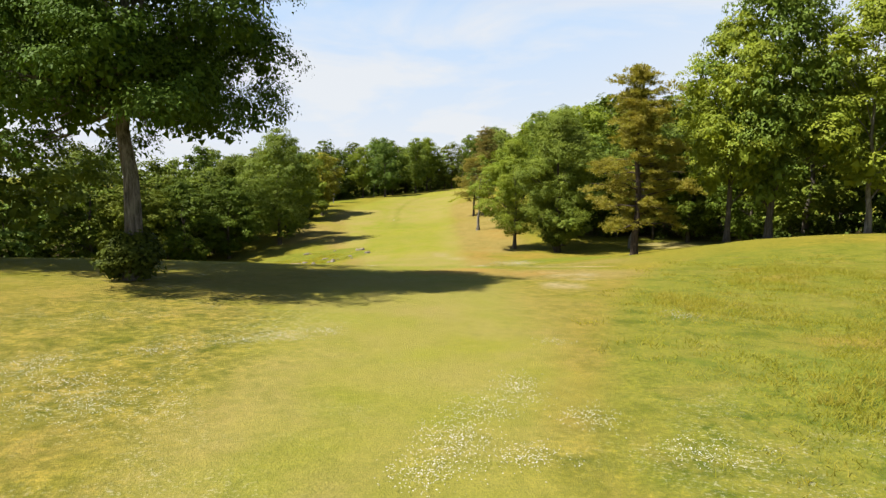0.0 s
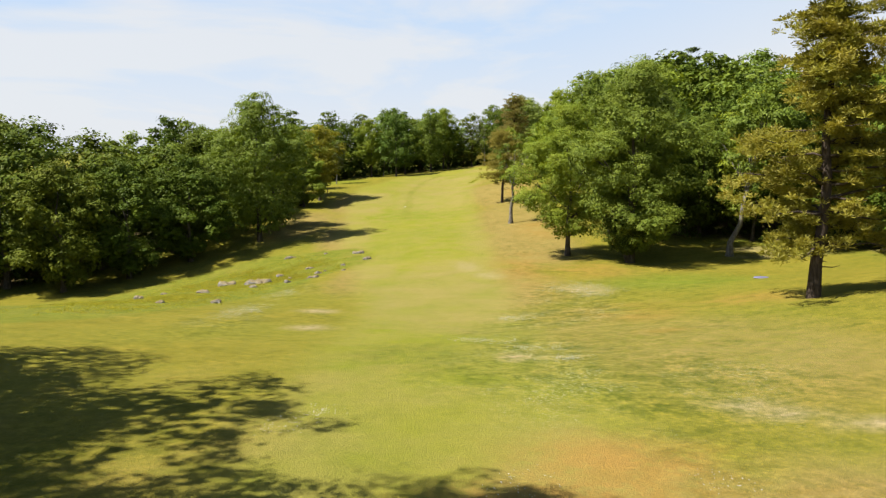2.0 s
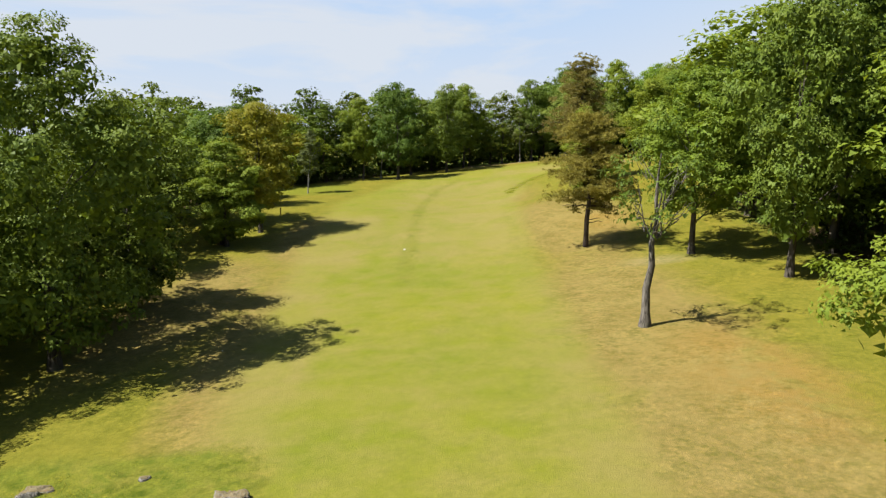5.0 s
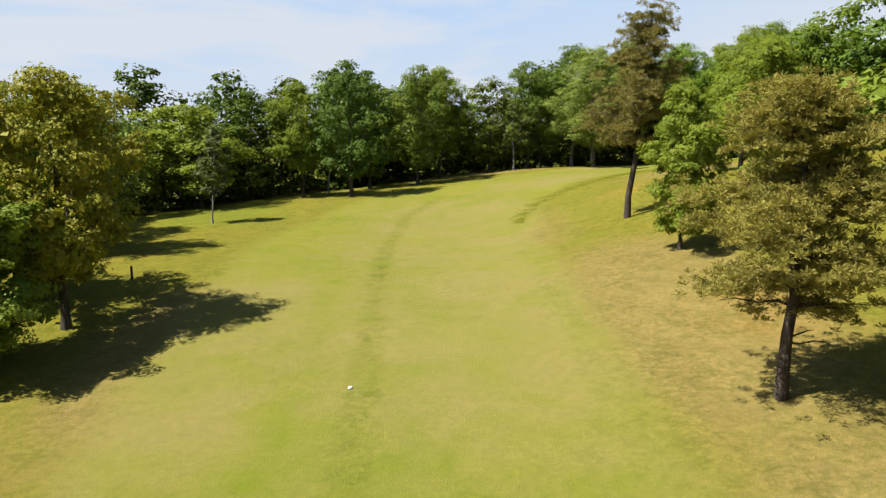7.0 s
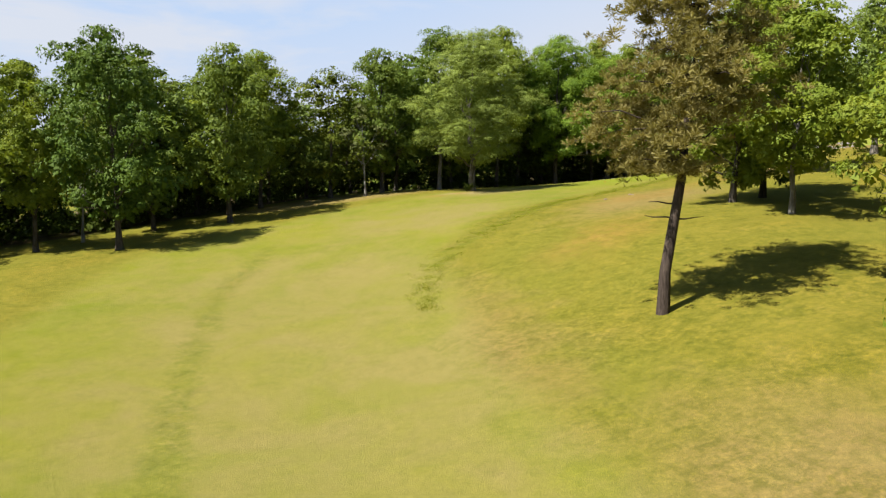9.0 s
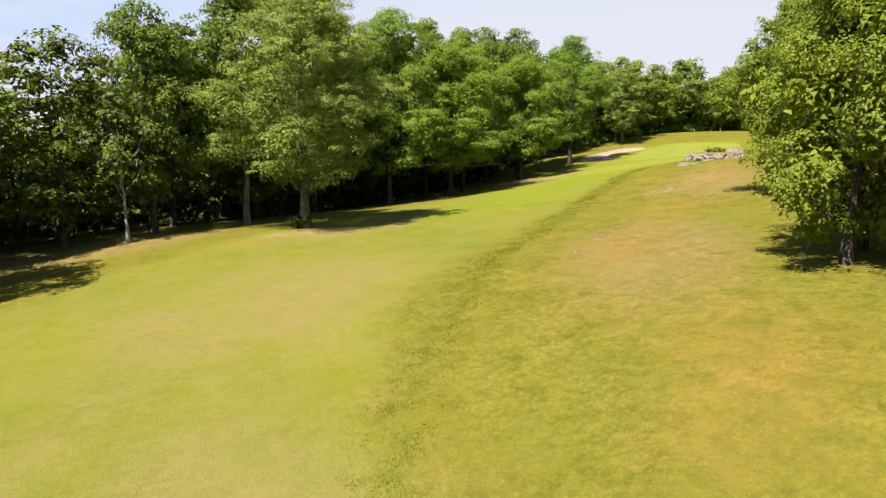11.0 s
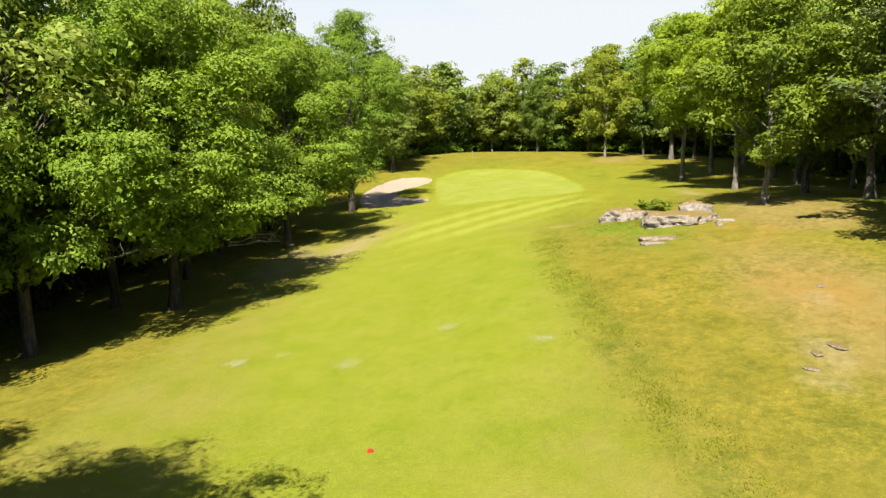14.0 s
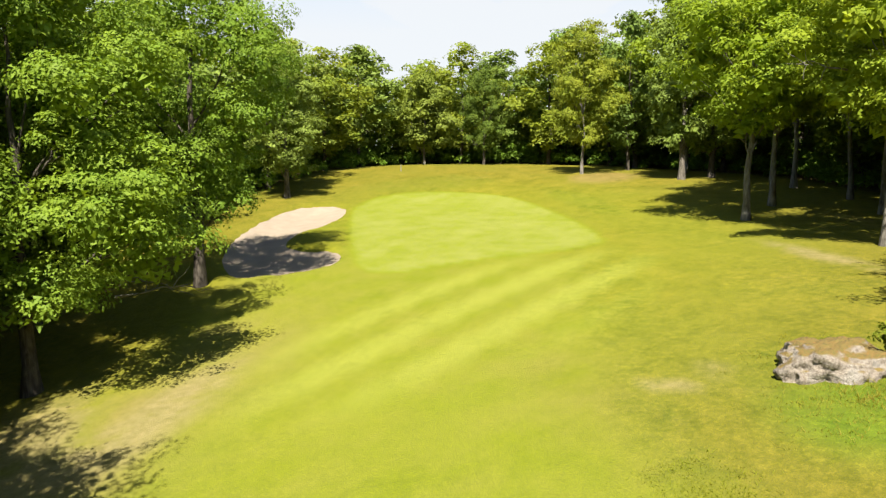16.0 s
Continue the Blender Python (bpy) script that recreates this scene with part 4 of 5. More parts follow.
def prototype(kind):
    """Builds each kind of tree once."""
    if kind in PROTO:
        return PROTO[kind], False
    L, B = LEAF, BARK
    make = {
        "old_lime": lambda: broadleaf("lime_tree", "old lime tree with thick trunk and spreading dark crown", 14, 19, 6.4, 5.0, L["lime"], B["grey"], 0.42, 76, 2300, 74, 0.135, 0.66, 0.60, 22, flat=0.55, inner=7000, inner_leaf=2.2, lobe_out=(0.30, 1.05), droop=2.0, fork=1.25, skirt=26),
        "oak_a": lambda: broadleaf("oak_tree", "round-crowned green oak standing on grass", 21, 16, 6, 1.4, L["oak"], B["oak"], 0.30, 34, 310, 66, 0.22, 0.72, inner=1900),
        "oak_b": lambda: broadleaf("oak_tree", "dense tall oak with deep green lobed crown", 22, 19, 6, 0.2, L["oak"], B["oak"], 0.36, 54, 860, 88, 0.135, 0.64, inner=9000, inner_leaf=2.1),
        "oak_high": lambda: broadleaf("oak_tree", "upright dark green oak with clear trunk beside a bunker", 30, 19, 6, 3.0, L["oak_fresh"], B["oak"], 0.30, 46, 760, 84, 0.135, 0.60, 0.75, inner=5000, inner_leaf=2.1),
        "oak_c": lambda: broadleaf("oak_tree", "spreading oak with light green crown over grass", 23, 15, 5.5, 2.6, L["maple"], B["oak"], 0.26, 34, 380, 70, 0.175, 0.64, inner=3000),
        "skirted": lambda: broadleaf("oak_tree", "bushy oak with crown hanging almost to the ground", 25, 15, 5.5, 0.3, L["maple"], B["oak"], 0.26, 40, 560, 80, 0.135, 0.62, 0.7, inner=5000, inner_leaf=2.6),
        "thicket": lambda: broadleaf("oak_tree", "dark oak with dense crown reaching down to the grass", 26, 16, 6, 0.3, L["wood"], B["oak"], 0.28, 40, 330, 66, 0.21, 0.74, 0.66, inner=3000),
        "broad_oak": lambda: broadleaf("oak_tree", "broad flat-topped oak with crown hanging down to the grass", 27, 19.4, 8, 0.4, L["oak"], B["oak"], 0.36, 56, 620, 70, 0.20, 0.74, 0.95, inner=5000),
        "tall_oak": lambda: broadleaf("oak_tree", "tall oak with long bare trunk and high green crown", 28, 19, 6, 4.8, L["oak"], B["pale"], 0.26, 34, 340, 64, 0.20, 0.70, 0.9, inner=2000),
        "oak_near": lambda: broadleaf("oak_tree", "spreading oak with light green crown over grass", 23, 15, 5.5, 1.5, L["oak_fresh"], B["oak"], 0.26, 42, 800, 92, 0.122, 0.56, inner=9000, inner_leaf=2.0, dead=5),
        "oak_low": lambda: broadleaf("oak_tree", "spreading oak with light green crown over grass", 29, 15, 5.5, 1.3, L["maple"], B["oak"], 0.26, 32, 900, 84, 0.112, 0.50, 0.8, inner=6500, inner_leaf=2.2),
        "ash_near": lambda: broadleaf("ash_tree", "tall ash with pale feathery foliage and grey trunk", 31, 18, 5.6, 2.0, L["ash"], B["grey"], 0.34, 56, 1300, 100, 0.092, 0.50, 0.8, inner=10000, inner_leaf=2.2),
        "ash": lambda: broadleaf("ash_tree", "tall ash with pale foliage and grey trunk", 32, 18, 5.8, 2.0, L["ash"], B["grey"], 0.34, 38, 380, 62, 0.20, 0.70, 0.8, inner=2600),
        "maple": lambda: broadleaf("maple_tree", "bright yellow-green maple at the edge of the wood", 41, 16, 5.2, 2.2, L["maple"], B["pale"], 0.21, 32, 310, 68, 0.21, 0.70, inner=1900),
        "maple_high": lambda: broadleaf("maple_tree", "yellow-green maple with bare pale trunk at the wood edge", 42, 16, 5.2, 4.6, L["maple_sunlit"], B["pale"], 0.21, 32, 330, 70, 0.18, 0.66, 0.95, inner=2400, dead=1),
        "young": lambda: broadleaf("young_oak", "young oak leafy almost down to the ground", 51, 10, 3.4, 0.4, L["maple"], B["oak"], 0.15, 34, 470, 76, 0.135, 0.42, 0.72, inner=1500),
        "edge_a": lambda: broadleaf("woodland_tree", "woodland edge tree with dense dark green crown", 61, 17, 4.8, 0.6, L["wood"], B["oak"], 0.24, 30, 160, 38, 0.34, 0.85, 0.8, 4, (0, 0), False, inner=1000),
        "edge_b": lambda: broadleaf("woodland_tree", "woodland edge tree with fresh green crown", 62, 18, 4.6, 0.8, L["maple"], B["oak"], 0.22, 30, 160, 38, 0.34, 0.85, 0.9, 4, (0, 0), False, inner=1000),
        "edge_c": lambda: broadleaf("woodland_tree", "woodland edge tree with slender trunk and mid green crown", 63, 16, 4.2, 1.0, L["ash"], B["oak"], 0.20, 28, 150, 38, 0.33, 0.80, 0.8, 4, (0, 0), False, inner=950),
        "edge_d": lambda: broadleaf("woodland_tree", "woodland edge tree with loose light green crown", 64, 17, 4.4, 0.7, L["oak"], B["oak"], 0.20, 26, 150, 38, 0.34, 0.85, 1.0, 4, (0.8, 0.3), False, inner=950),
        "stand": lambda: broadleaf("woodland_tree", "tall tree with long bare trunk and high green crown", 65, 18, 4.6, 5.5, L["maple_sunlit"], B["pale"], 0.18, 26, 170, 40, 0.34, 0.85, 0.9, 5, (0.5, 0.2), False, inner=1300),
        "deep_a": lambda: broadleaf("woodland_tree", "tall tree deep in the wood", 71, 18, 5.2, 2.0, L["wood"], B["oak"], 0.22, 26, 130, 26, 0.46, 1.0, 0.9, 2, (0, 0), False, inner=600),
        "deep_b": lambda: broadleaf("woodland_tree", "tall light green tree deep in the wood", 72, 18, 5.0, 2.0, L["oak"], B["oak"], 0.22, 26, 130, 26, 0.46, 1.0, 0.9, 2, (0, 0), False, inner=600),
        "deep_c": lambda: broadleaf("woodland_tree", "tall fresh green tree behind the putting green", 73, 18, 5.0, 2.0, L["maple"], B["oak"], 0.22, 26, 130, 26, 0.46, 1.0, 0.9, 2, (0, 0), False, inner=900),
        "sallow": lambda: broadleaf("sallow_tree", "small yellowish sallow before the wood", 81, 9, 3.6, 0.8, L["sallow"], B["pale"], 0.12, 24, 190, 52, 0.20, 0.5, 0.8, inner=900),
        "russet": lambda: broadleaf("oak_tree", "olive-green oak with a slight brown tinge on open grass", 24, 15.5, 6, 2.0, L["russet"], B["oak"], 0.28, 34, 310, 66, 0.22, 0.72, inner=2600),
        "birch": lambda: broadleaf("birch_tree", "slender grey-green birch with pale trunk", 91, 10, 1.8, 2.2, L["birch"], B["birch"], 0.09, 24, 130, 34, 0.17, 0.30, 0.8, 8, (0.5, 0), True),
        "thin": lambda: broadleaf("dying_tree", "half-bare thin tree with pale trunk and sparse leaves", 92, 10, 2.6, 3.4, L["birch"], B["birch"], 0.13, 14, 40, 22, 0.24, 0.45, 0.9, 12, (0.6, 0.2), True, inner=20),
        "bare": lambda: broadleaf("bare_oak", "half-dead oak with bare crooked limbs and thin foliage", 93, 11.5, 3.4, 4.4, L["oak"], B["grey"], 0.31, 18, 60, 30, 0.16, 0.5, 0.80, 12, (0.5, 0), True, inner=20, fork=1.1, lobe_out=(0.5, 1.1), crooked=0.42),
        "leaner": lambda: broadleaf("leaning_tree", "leaning pale-trunked tree forking into a green crown", 94, 16, 4.5, 6.5, L["oak"], B["pale"], 0.28, 24, 200, 62, 0.21, 0.66, 1.0, 9, (3.0, 0.5), True),
        "pine_tall": lambda: pine("pine_tree", "tall conical pine with olive-brown needles", 101, 17, 4.1, 2.8, L["pine_green"], 0.25, (0.3, 0), 21, 0.86, 2100, 34),
        "pine_lean": lambda: pine("pine_tree", "leaning pine with brown needles and bare lower trunk", 102, 16, 4.0, 6.2, L["pine"], 0.25, (1.3, -0.2), 15, 0.55, 2100, 34, needle=0.26),
        "pine_low": lambda: pine("pine_tree", "broad low pine with bronze-brown needles on grass", 103, 11, 4.1, 3.4, L["pine_gold"], 0.20, (0.2, 0), 15, 0.80, 3600, 36, needle=0.20),
        "cedar": lambda: cedar("cedar_tree", "dark cedar with flat tiers of foliage", 111, 20, 6.5, 3.2),
    }[kind]
    PROTO[kind] = make()
    return PROTO[kind], True


def plant(kind, x, y, h, r, turn=None, label="", group="", sink=0.0):
    ob, fresh = prototype(kind)
    h0, r0 = ob["h"], ob["r"]
    turn = random.uniform(0, 360) if turn is None else turn
    m = pose(x, y, ground_at(x, y) - sink, 0, 0, turn) @ Matrix.Diagonal((r / r0, r / r0, h / h0, 1))
    if fresh:
        ob.matrix_basis = m
    else:
        ob = copy_thing(ob, Matrix.Identity(4))
        ob.matrix_basis = m
    return tagged(ob, label, group=group)


random.seed(3)
# trees that stand alone or in the front row: kind, x, y, height, crown radius, turn
TREES_OPEN = [
    ("old_lime", -11.9, 27.6, 20, 5.7, 40), ("broad_oak", -23.8, 34.8, 20.6, 9.4, 0),
    ("pine_tall", 15.8, 59, 15.4, 4.3, 0), ("oak_c", 23.8, 60, 18.6, 5.6, 10), ("oak_a", 26.8, 59, 22, 6.2, 90), ("maple", 33.5, 56.5, 19, 6, 200), ("maple", 37, 47, 19, 6, 120), ("oak_c", 41, 54, 19, 5, 20),
    ("oak_low", 9.3, 92.6, 14.2, 5.5, 60), ("oak_b", 14.2, 88.4, 18.2, 5.9, 0), ("oak_a", 16, 95, 17, 5, 140), ("thicket", 32, 93.5, 15, 5.6, 70), ("thicket", 37, 86, 15, 5.6, 170), ("thicket", 29.5, 103, 16, 5.6, 250), ("leaner", 23.8, 90.8, 16, 4.5, 0), ("thicket", 19.5, 102, 14, 5, 10), ("thicket", 24.5, 101.5, 13, 4.6, 130), ("edge_a", 15.5, 103.5, 14, 4.4, 50), ("edge_b", 28.7, 97.9, 16, 4, 30),
    ("bare", 5.8, 118, 11.5, 3, 0), ("pine_low", 6.0, 140, 10.9, 4.3, 0), ("oak_c", 13.2, 134.5, 14, 5.4, 30), ("oak_a", 17, 126, 19, 5, 100), ("young", 8.7, 158.8, 10.2, 3, 0), ("pine_lean", 9.3, 173, 16, 3.7, 0),
    ("maple", 18, 168.4, 12, 3.6, 40), ("maple", 21.4, 170, 13, 3.8, 190), ("edge_b", 24.4, 171, 15, 4, 60),
    ("thicket", -35, 121, 15, 6.4, 80), ("broad_oak", -26.4, 116, 19.0, 7.2, 10), ("thicket", -32, 107, 12.5, 5.6, 250), ("thicket", -36.5, 101, 13, 5.7, 40), ("thicket", -41, 96, 13.5, 5.6, 80), ("edge_a", -36, 112, 13.5, 5.5, 10), ("thicket", -27.4, 127.3, 12.8, 5.4, 70), ("edge_a", -42, 106, 16, 5.8, 130), ("edge_a", -48, 98, 17.5, 6.4, 170), ("edge_a", -50, 108, 17.5, 6.6, 20), ("edge_d", -57, 98, 17, 6.4, 310), ("edge_a", -56.5, 112, 18, 6.6, 95), ("edge_d", -45, 116, 14, 6, 220), ("edge_a", -35, 138, 13, 5, 220), ("russet", -25.6, 152.6, 13.4, 5.1, 210), ("young", -27.3, 147.0, 10.5, 4.3, 70), ("oak_a", -31, 158, 13, 5, 0), ("oak_a", -34, 172, 13.5, 5, 300), ("edge_a", -38, 182, 12.5, 4.5, 30), ("edge_b", -35, 205, 13.2, 6, 0), ("edge_b", -41, 208, 13.6, 6, 90),
    ("birch", -28.6, 188.3, 10, 1.9, 0), ("oak_a", -16.7, 208, 17.3, 5.2, 33), ("oak_c", -23.5, 211.7, 15, 4.6, 300), ("thin", -20.7, 215.5, 12, 2.8, 0), ("edge_d", -15.3, 219, 17, 4.8, 170), ("oak_a", -8.4, 219, 17, 5, 250),
    ("edge_c", 0.5, 237, 12, 4.6, 15), ("edge_a", 6.5, 240.5, 12.5, 4.8, 200), ("edge_a", -4, 236, 12.5, 4.6, 100), ("edge_b", -8.6, 226.5, 16, 4.6, 0), ("oak_c", -5.2, 229.6, 17, 5.4, 10), ("thin", 6.4, 228.6, 10.5, 2.8, 90), ("oak_a", 9, 232, 17, 5.2, 75), ("edge_a", 2.8, 231.5, 15, 5, 300), ("edge_c", 12, 238, 17, 5.5, 20), ("ash_near", 17.9, 224.8, 18.2, 6.5, 0), ("tall_oak", 16, 231.6, 19, 6.2, 120),
    ("skirted", 25.4, 189.7, 14.5, 5, 0), ("skirted", 28.6, 190.6, 15, 5, 140), ("maple", 24.6, 183.2, 13, 4.6, 250),
    ("oak_near", 37.5, 245, 21.5, 7.2, 60), ("oak_near", 46, 245.0, 18.5, 7.2, 20), ("oak_c", 46.5, 251, 22, 5.8, 130), ("oak_c", 53.5, 252.5, 21, 5.8, 300), ("oak_c", 28.5, 245.5, 22.5, 6.4, 10), ("oak_near", 62.3, 250.9, 17, 6.6, 40), ("oak_high", 74.3, 253.4, 19.2, 6.0, 120), ("oak_a", 68, 258, 21.5, 6, 10), ("oak_a", 61, 257, 22, 5.5, 70),
    ("ash", 100.6, 266, 14, 4.6, 200), ("sallow", 129.6, 265, 12, 5, 0), ("oak_a", 131.8, 257.6, 13, 3.6, 310), ("maple", 121.3, 242.9, 16, 4.2, 60), ("edge_c", 127.4, 239, 18, 4, 70), ("ash", 115.4, 232.3, 18.5, 5.2, 0), ("oak_a", 118, 229.8, 18, 6.2, 100),
    ("maple_high", 94.6, 226.7, 17, 6.2, 180), ("maple_high", 101, 225, 17.5, 6, 220), ("maple_high", 112, 223, 19, 6.5, 15), ("maple_high", 85, 220.4, 16.5, 5.6, 265), ("maple", 69.3, 216.5, 14.5, 5.3, 20), ("ash", 77.7, 214.6, 14, 4.6, 300),
    ("ash", 71.8, 210.6, 17.5, 5.4, 0), ("stand", 106, 219.5, 19, 5.5, 50), ("stand", 98.5, 218.5, 17.5, 5.8, 130), ("stand", 91, 216, 17, 5.8, 200), ("stand", 83.5, 211.5, 17.5, 5.5, 260), ("stand", 118, 224.5, 19, 5.5, 320), ("stand", 78, 207, 17, 5.5, 20), ("stand", 124, 232.5, 18.5, 4.4, 90), ("stand", 66, 204.5, 17, 5.5, 170), ("cedar", 62.5, 206, 20, 7.2, 0), ("oak_c", 41.8, 202, 13, 3.9, 75), ("ash", 54.6, 206, 18, 5.4, 45), ("cedar", 46, 178.5, 22, 6, 0),
]
for kind, x, y, h, r, turn in TREES_OPEN:
    plant(kind, x, y, h, r, turn, group="trees along the fairway")

# the wood behind, denser at its edge
rng = np.random.default_rng(77)
placed = [(x, y) for _, x, y, *_ in TREES_OPEN]


def far_enough(x, y, gap):
    return all((x - u) ** 2 + (y - v) ** 2 > gap * gap for u, v in placed)


def wood_band(lo, hi, gap, tries, kinds, hmin, hmax):
    xs, ys = rng.uniform(-75, 165, tries), rng.uniform(42, 300, tries)
    d, _ = line_distance(xs, ys, CLEARING, True)
    ok = (d > lo) & (d < hi) & ~inside(xs, ys, CLEARING)
    for x, y in zip(xs[ok], ys[ok]):
        if far_enough(x, y, gap):
            placed.append((x, y))
            s = rng.uniform(hmin, hmax)
            if x < -28 and y < 195:
                s *= 0.76
            if -5 < x < 9 and y > 228:
                s *= 0.62
            elif x > 95 and y > 250:
                s *= 0.84
            elif x < -5 and y > 195:
                s *= 0.9
            pick = kinds[int(rng.integers(len(kinds)))]
            if x > 88:
                pick = {"edge_a": "edge_c", "edge_d": "edge_b", "deep_a": "deep_c", "deep_b": "deep_c"}.get(pick, pick)
            plant(pick, x, y, s, s * rng.uniform(0.31, 0.39), group="trees of the wood")


wood_band(0.5, 7, 5.3, 9000, ("edge_a", "edge_b", "edge_c", "edge_a", "edge_d"), 15.5, 20)
wood_band(7, 16, 7.0, 7000, ("deep_a", "deep_b", "deep_a"), 17, 21.5)

# shrubs, brambles and saplings that close the edge of the wood
rng = np.random.default_rng(31)
xs, ys = rng.uniform(-75, 165, 30000), rng.uniform(46, 300, 30000)
d, _ = line_distance(xs, ys, CLEARING, True)
d = np.where(inside(xs, ys, CLEARING), -d, d)
ok = np.nonzero((d > 0.3) & (d < 12) & (rng.uniform(0, 1, len(d)) < np.where((xs > 95) | (ys > 200), 0.95, 0.45)))[0][:3100]
bx, by, bd = xs[ok], ys[ok], d[ok]
br = rng.uniform(0.6, 1.5, len(ok)) * (0.75 + 0.08 * bd)
bz = height(bx, by) + br * 0.4 + rng.uniform(0, 0.55, len(ok)) ** 2 * 2.2 * np.clip(bd, 0, 6)
k = np.repeat(np.arange(len(ok)), 44)
dirs = unit(rng.normal(0, 1, (len(k), 3)))
dirs[:, 2] = np.abs(dirs[:, 2]) * 0.9 - 0.15
cen = np.stack([bx, by, bz], 1)[k] + dirs * (br[k] * rng.uniform(0.55, 1.1, len(k)))[:, None]
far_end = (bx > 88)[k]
# shade is put into the leaf colour: darkened along the wood, brighter behind the green
for part_mask, leaf_mat, what in ((~far_end, LEAF["under"], "dense undergrowth along the wood edge, leaves darkened as shade"), (far_end, LEAF["oak_fresh"], "fresh green undergrowth behind the putting green")):
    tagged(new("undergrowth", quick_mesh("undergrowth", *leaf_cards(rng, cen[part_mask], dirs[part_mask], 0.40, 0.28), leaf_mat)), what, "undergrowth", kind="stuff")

# the wood beyond, too far in to tell tree from tree
xs, ys = np.r_[rng.uniform(-110, 195, 250000), rng.uniform(88, 172, 60000)], np.r_[rng.uniform(45, 330, 250000), rng.uniform(210, 305, 60000)]
d, _ = line_distance(xs, ys, CLEARING, True)
ok = np.nonzero((d > 6.5) & (d < 30) & ~inside(xs, ys, CLEARING))[0]
fx, fy = xs[ok], ys[ok]
tops = 12.5 - 1.0 * (fx > 80) + 2.0 * np.sin(fx * 0.55 + 1.3 * np.sin(fy * 0.21)) * np.sin(fy * 0.62 + 0.7 * np.sin(fx * 0.3)) + 1.2 * np.sin(fx * 1.3) * np.sin(fy * 1.1)
tops = np.where((fx < -25) & (fy < 195), tops * 0.72, tops)
tops = np.where((fx > -12) & (fx < 14) & (fy > 225), tops * 0.62, np.where((fx < -5) & (fy > 195), tops * 0.8, tops))
fz = height(fx, fy) + tops * rng.uniform(0.0, 1.0, len(ok)) ** 1.35
out = np.tile([0, 0, 0.6], (len(ok), 1)) + rng.normal(0, 0.6, (len(ok), 3))
tagged(new("far_woods", quick_mesh("far_woods", *leaf_cards(rng, np.stack([fx, fy, fz], 1), out, 1.15, 0.9), LEAF["oak"])), "dense mixed wood surrounding the golf hole", "woods", kind="stuff")


# ---- shrubs and ivy ----
def shrub(name, label, seed, x, y, r, h, leaf_mat, leaf=0.2, clumps=120, per=14):
    """A rounded bush of leafy clumps on short stems."""
    rng = np.random.default_rng(seed)
    root = tagged(new(name), label, "shrub")
    n = 14
    c = np.stack([rng.normal(0, r * 0.4, n), rng.normal(0, r * 0.4, n), rng.uniform(0.2, 0.75, n) * h], 1)
    part_of("foliage", quick_mesh("foliage", *foliage(rng, c, np.full(n, min(r, h) * 0.5), clumps, per, leaf, leaf * 1.6, 0.9, 900, inner_leaf=1.8), leaf_mat), root)
    stems = [tube(curved(rng, (0, 0, -0.15), q, 4), [0.05, 0.04, 0.03, 0.012], 5) for q in c]
    part_of("stem", quick_mesh("stem", *joined(stems), BARK["oak"], True), root)
    root.matrix_basis = pose(x, y, ground_at(x, y), 0, 0, seed * 37)
    return root


shrub("ivy_bush", "dark ivy bush round the foot of the lime trunk", 1, -12.05, 27.5, 1.2, 1.8, LEAF["under"], 0.15, 520, 16)
shrub("ivy_bush", "dark ivy climbing the foot of a tall oak", 2, 13.9, 88.2, 1.7, 4.8, LEAF["under"], 0.19, 620, 20)
shrub("bramble", "bright green bramble growing between limestone slabs", 3, 65.2, 222.5, 0.65, 1.15, LEAF["maple"], 0.10, 300, 16)
shrub("hazel_bush", "low leafy hazel bush below the oaks", 4, -28, 147.8, 1.3, 1.8, LEAF["oak"], 0.22, 160, 14)
shrub("hazel_bush", "low leafy hazel bush below a tall ash", 5, 17.6, 224.7, 0.5, 0.9, LEAF["under"], 0.16, 90, 12)


# ---- stones ----
def stone(name, label, seed, x, y, sx, sy, sz, turn, material, square=0.55, rough=0.22, sink=0.25):
    """A weathered stone: a rounded block, broken up by noise."""
    bm = bmesh.new()
    bmesh.ops.create_icosphere(bm, subdivisions=5 if max(sx, sy) > 1.9 else 4 if max(sx, sy) > 0.6 else 3, radius=1.0)
    for v in bm.verts:
        p = v.co.copy()
        m = max(abs(p.x), abs(p.y), abs(p.z))
        p = p.lerp(p / m, square)
        q = Vector((p.x * sx, p.y * sy, p.z * sz)) * 0.5
        n1 = noise.noise(q * 1.1 + Vector((seed, 0, 0)))
        n2 = noise.noise(q * 3.3 + Vector((0, seed, 0)))
        n3 = noise.noise(q * 9.0 + Vector((0, 0, seed)))
        n1, n2 = n1 - 0.25 * abs(n2), n2 - 0.4 * abs(n3)
        layer = 0.006 * math.sin(q.z * 14 + 3 * n1)
        f1, f2 = noise.voronoi(q * 1.5 + Vector((seed, seed, 0)))[0][:2]
        g1, g2 = noise.voronoi(q * 4.5 + Vector((0, seed, seed)))[0][:2]
        crack = 0.20 * min(f2 - f1, 0.35) + 0.09 * min(g2 - g1, 0.4) - 0.06
        v.co = q * (1 + crack + rough * (1.0 * n1 + 0.6 * n2 + 0.35 * n3) + layer * (1 if abs(p.z) < 0.8 else 0))
    me = bpy.data.meshes.new(name)
    bm.to_mesh(me)
    bm.free()
    me.materials.append(material)
    for poly in me.polygons:
        poly.use_smooth = True
    ob = tagged(new(name, me), label, "rock")
    ob.matrix_basis = pose(x, y, ground_at(x, y) + sz * (0.5 - sink), 0, 0, turn)
    return ob


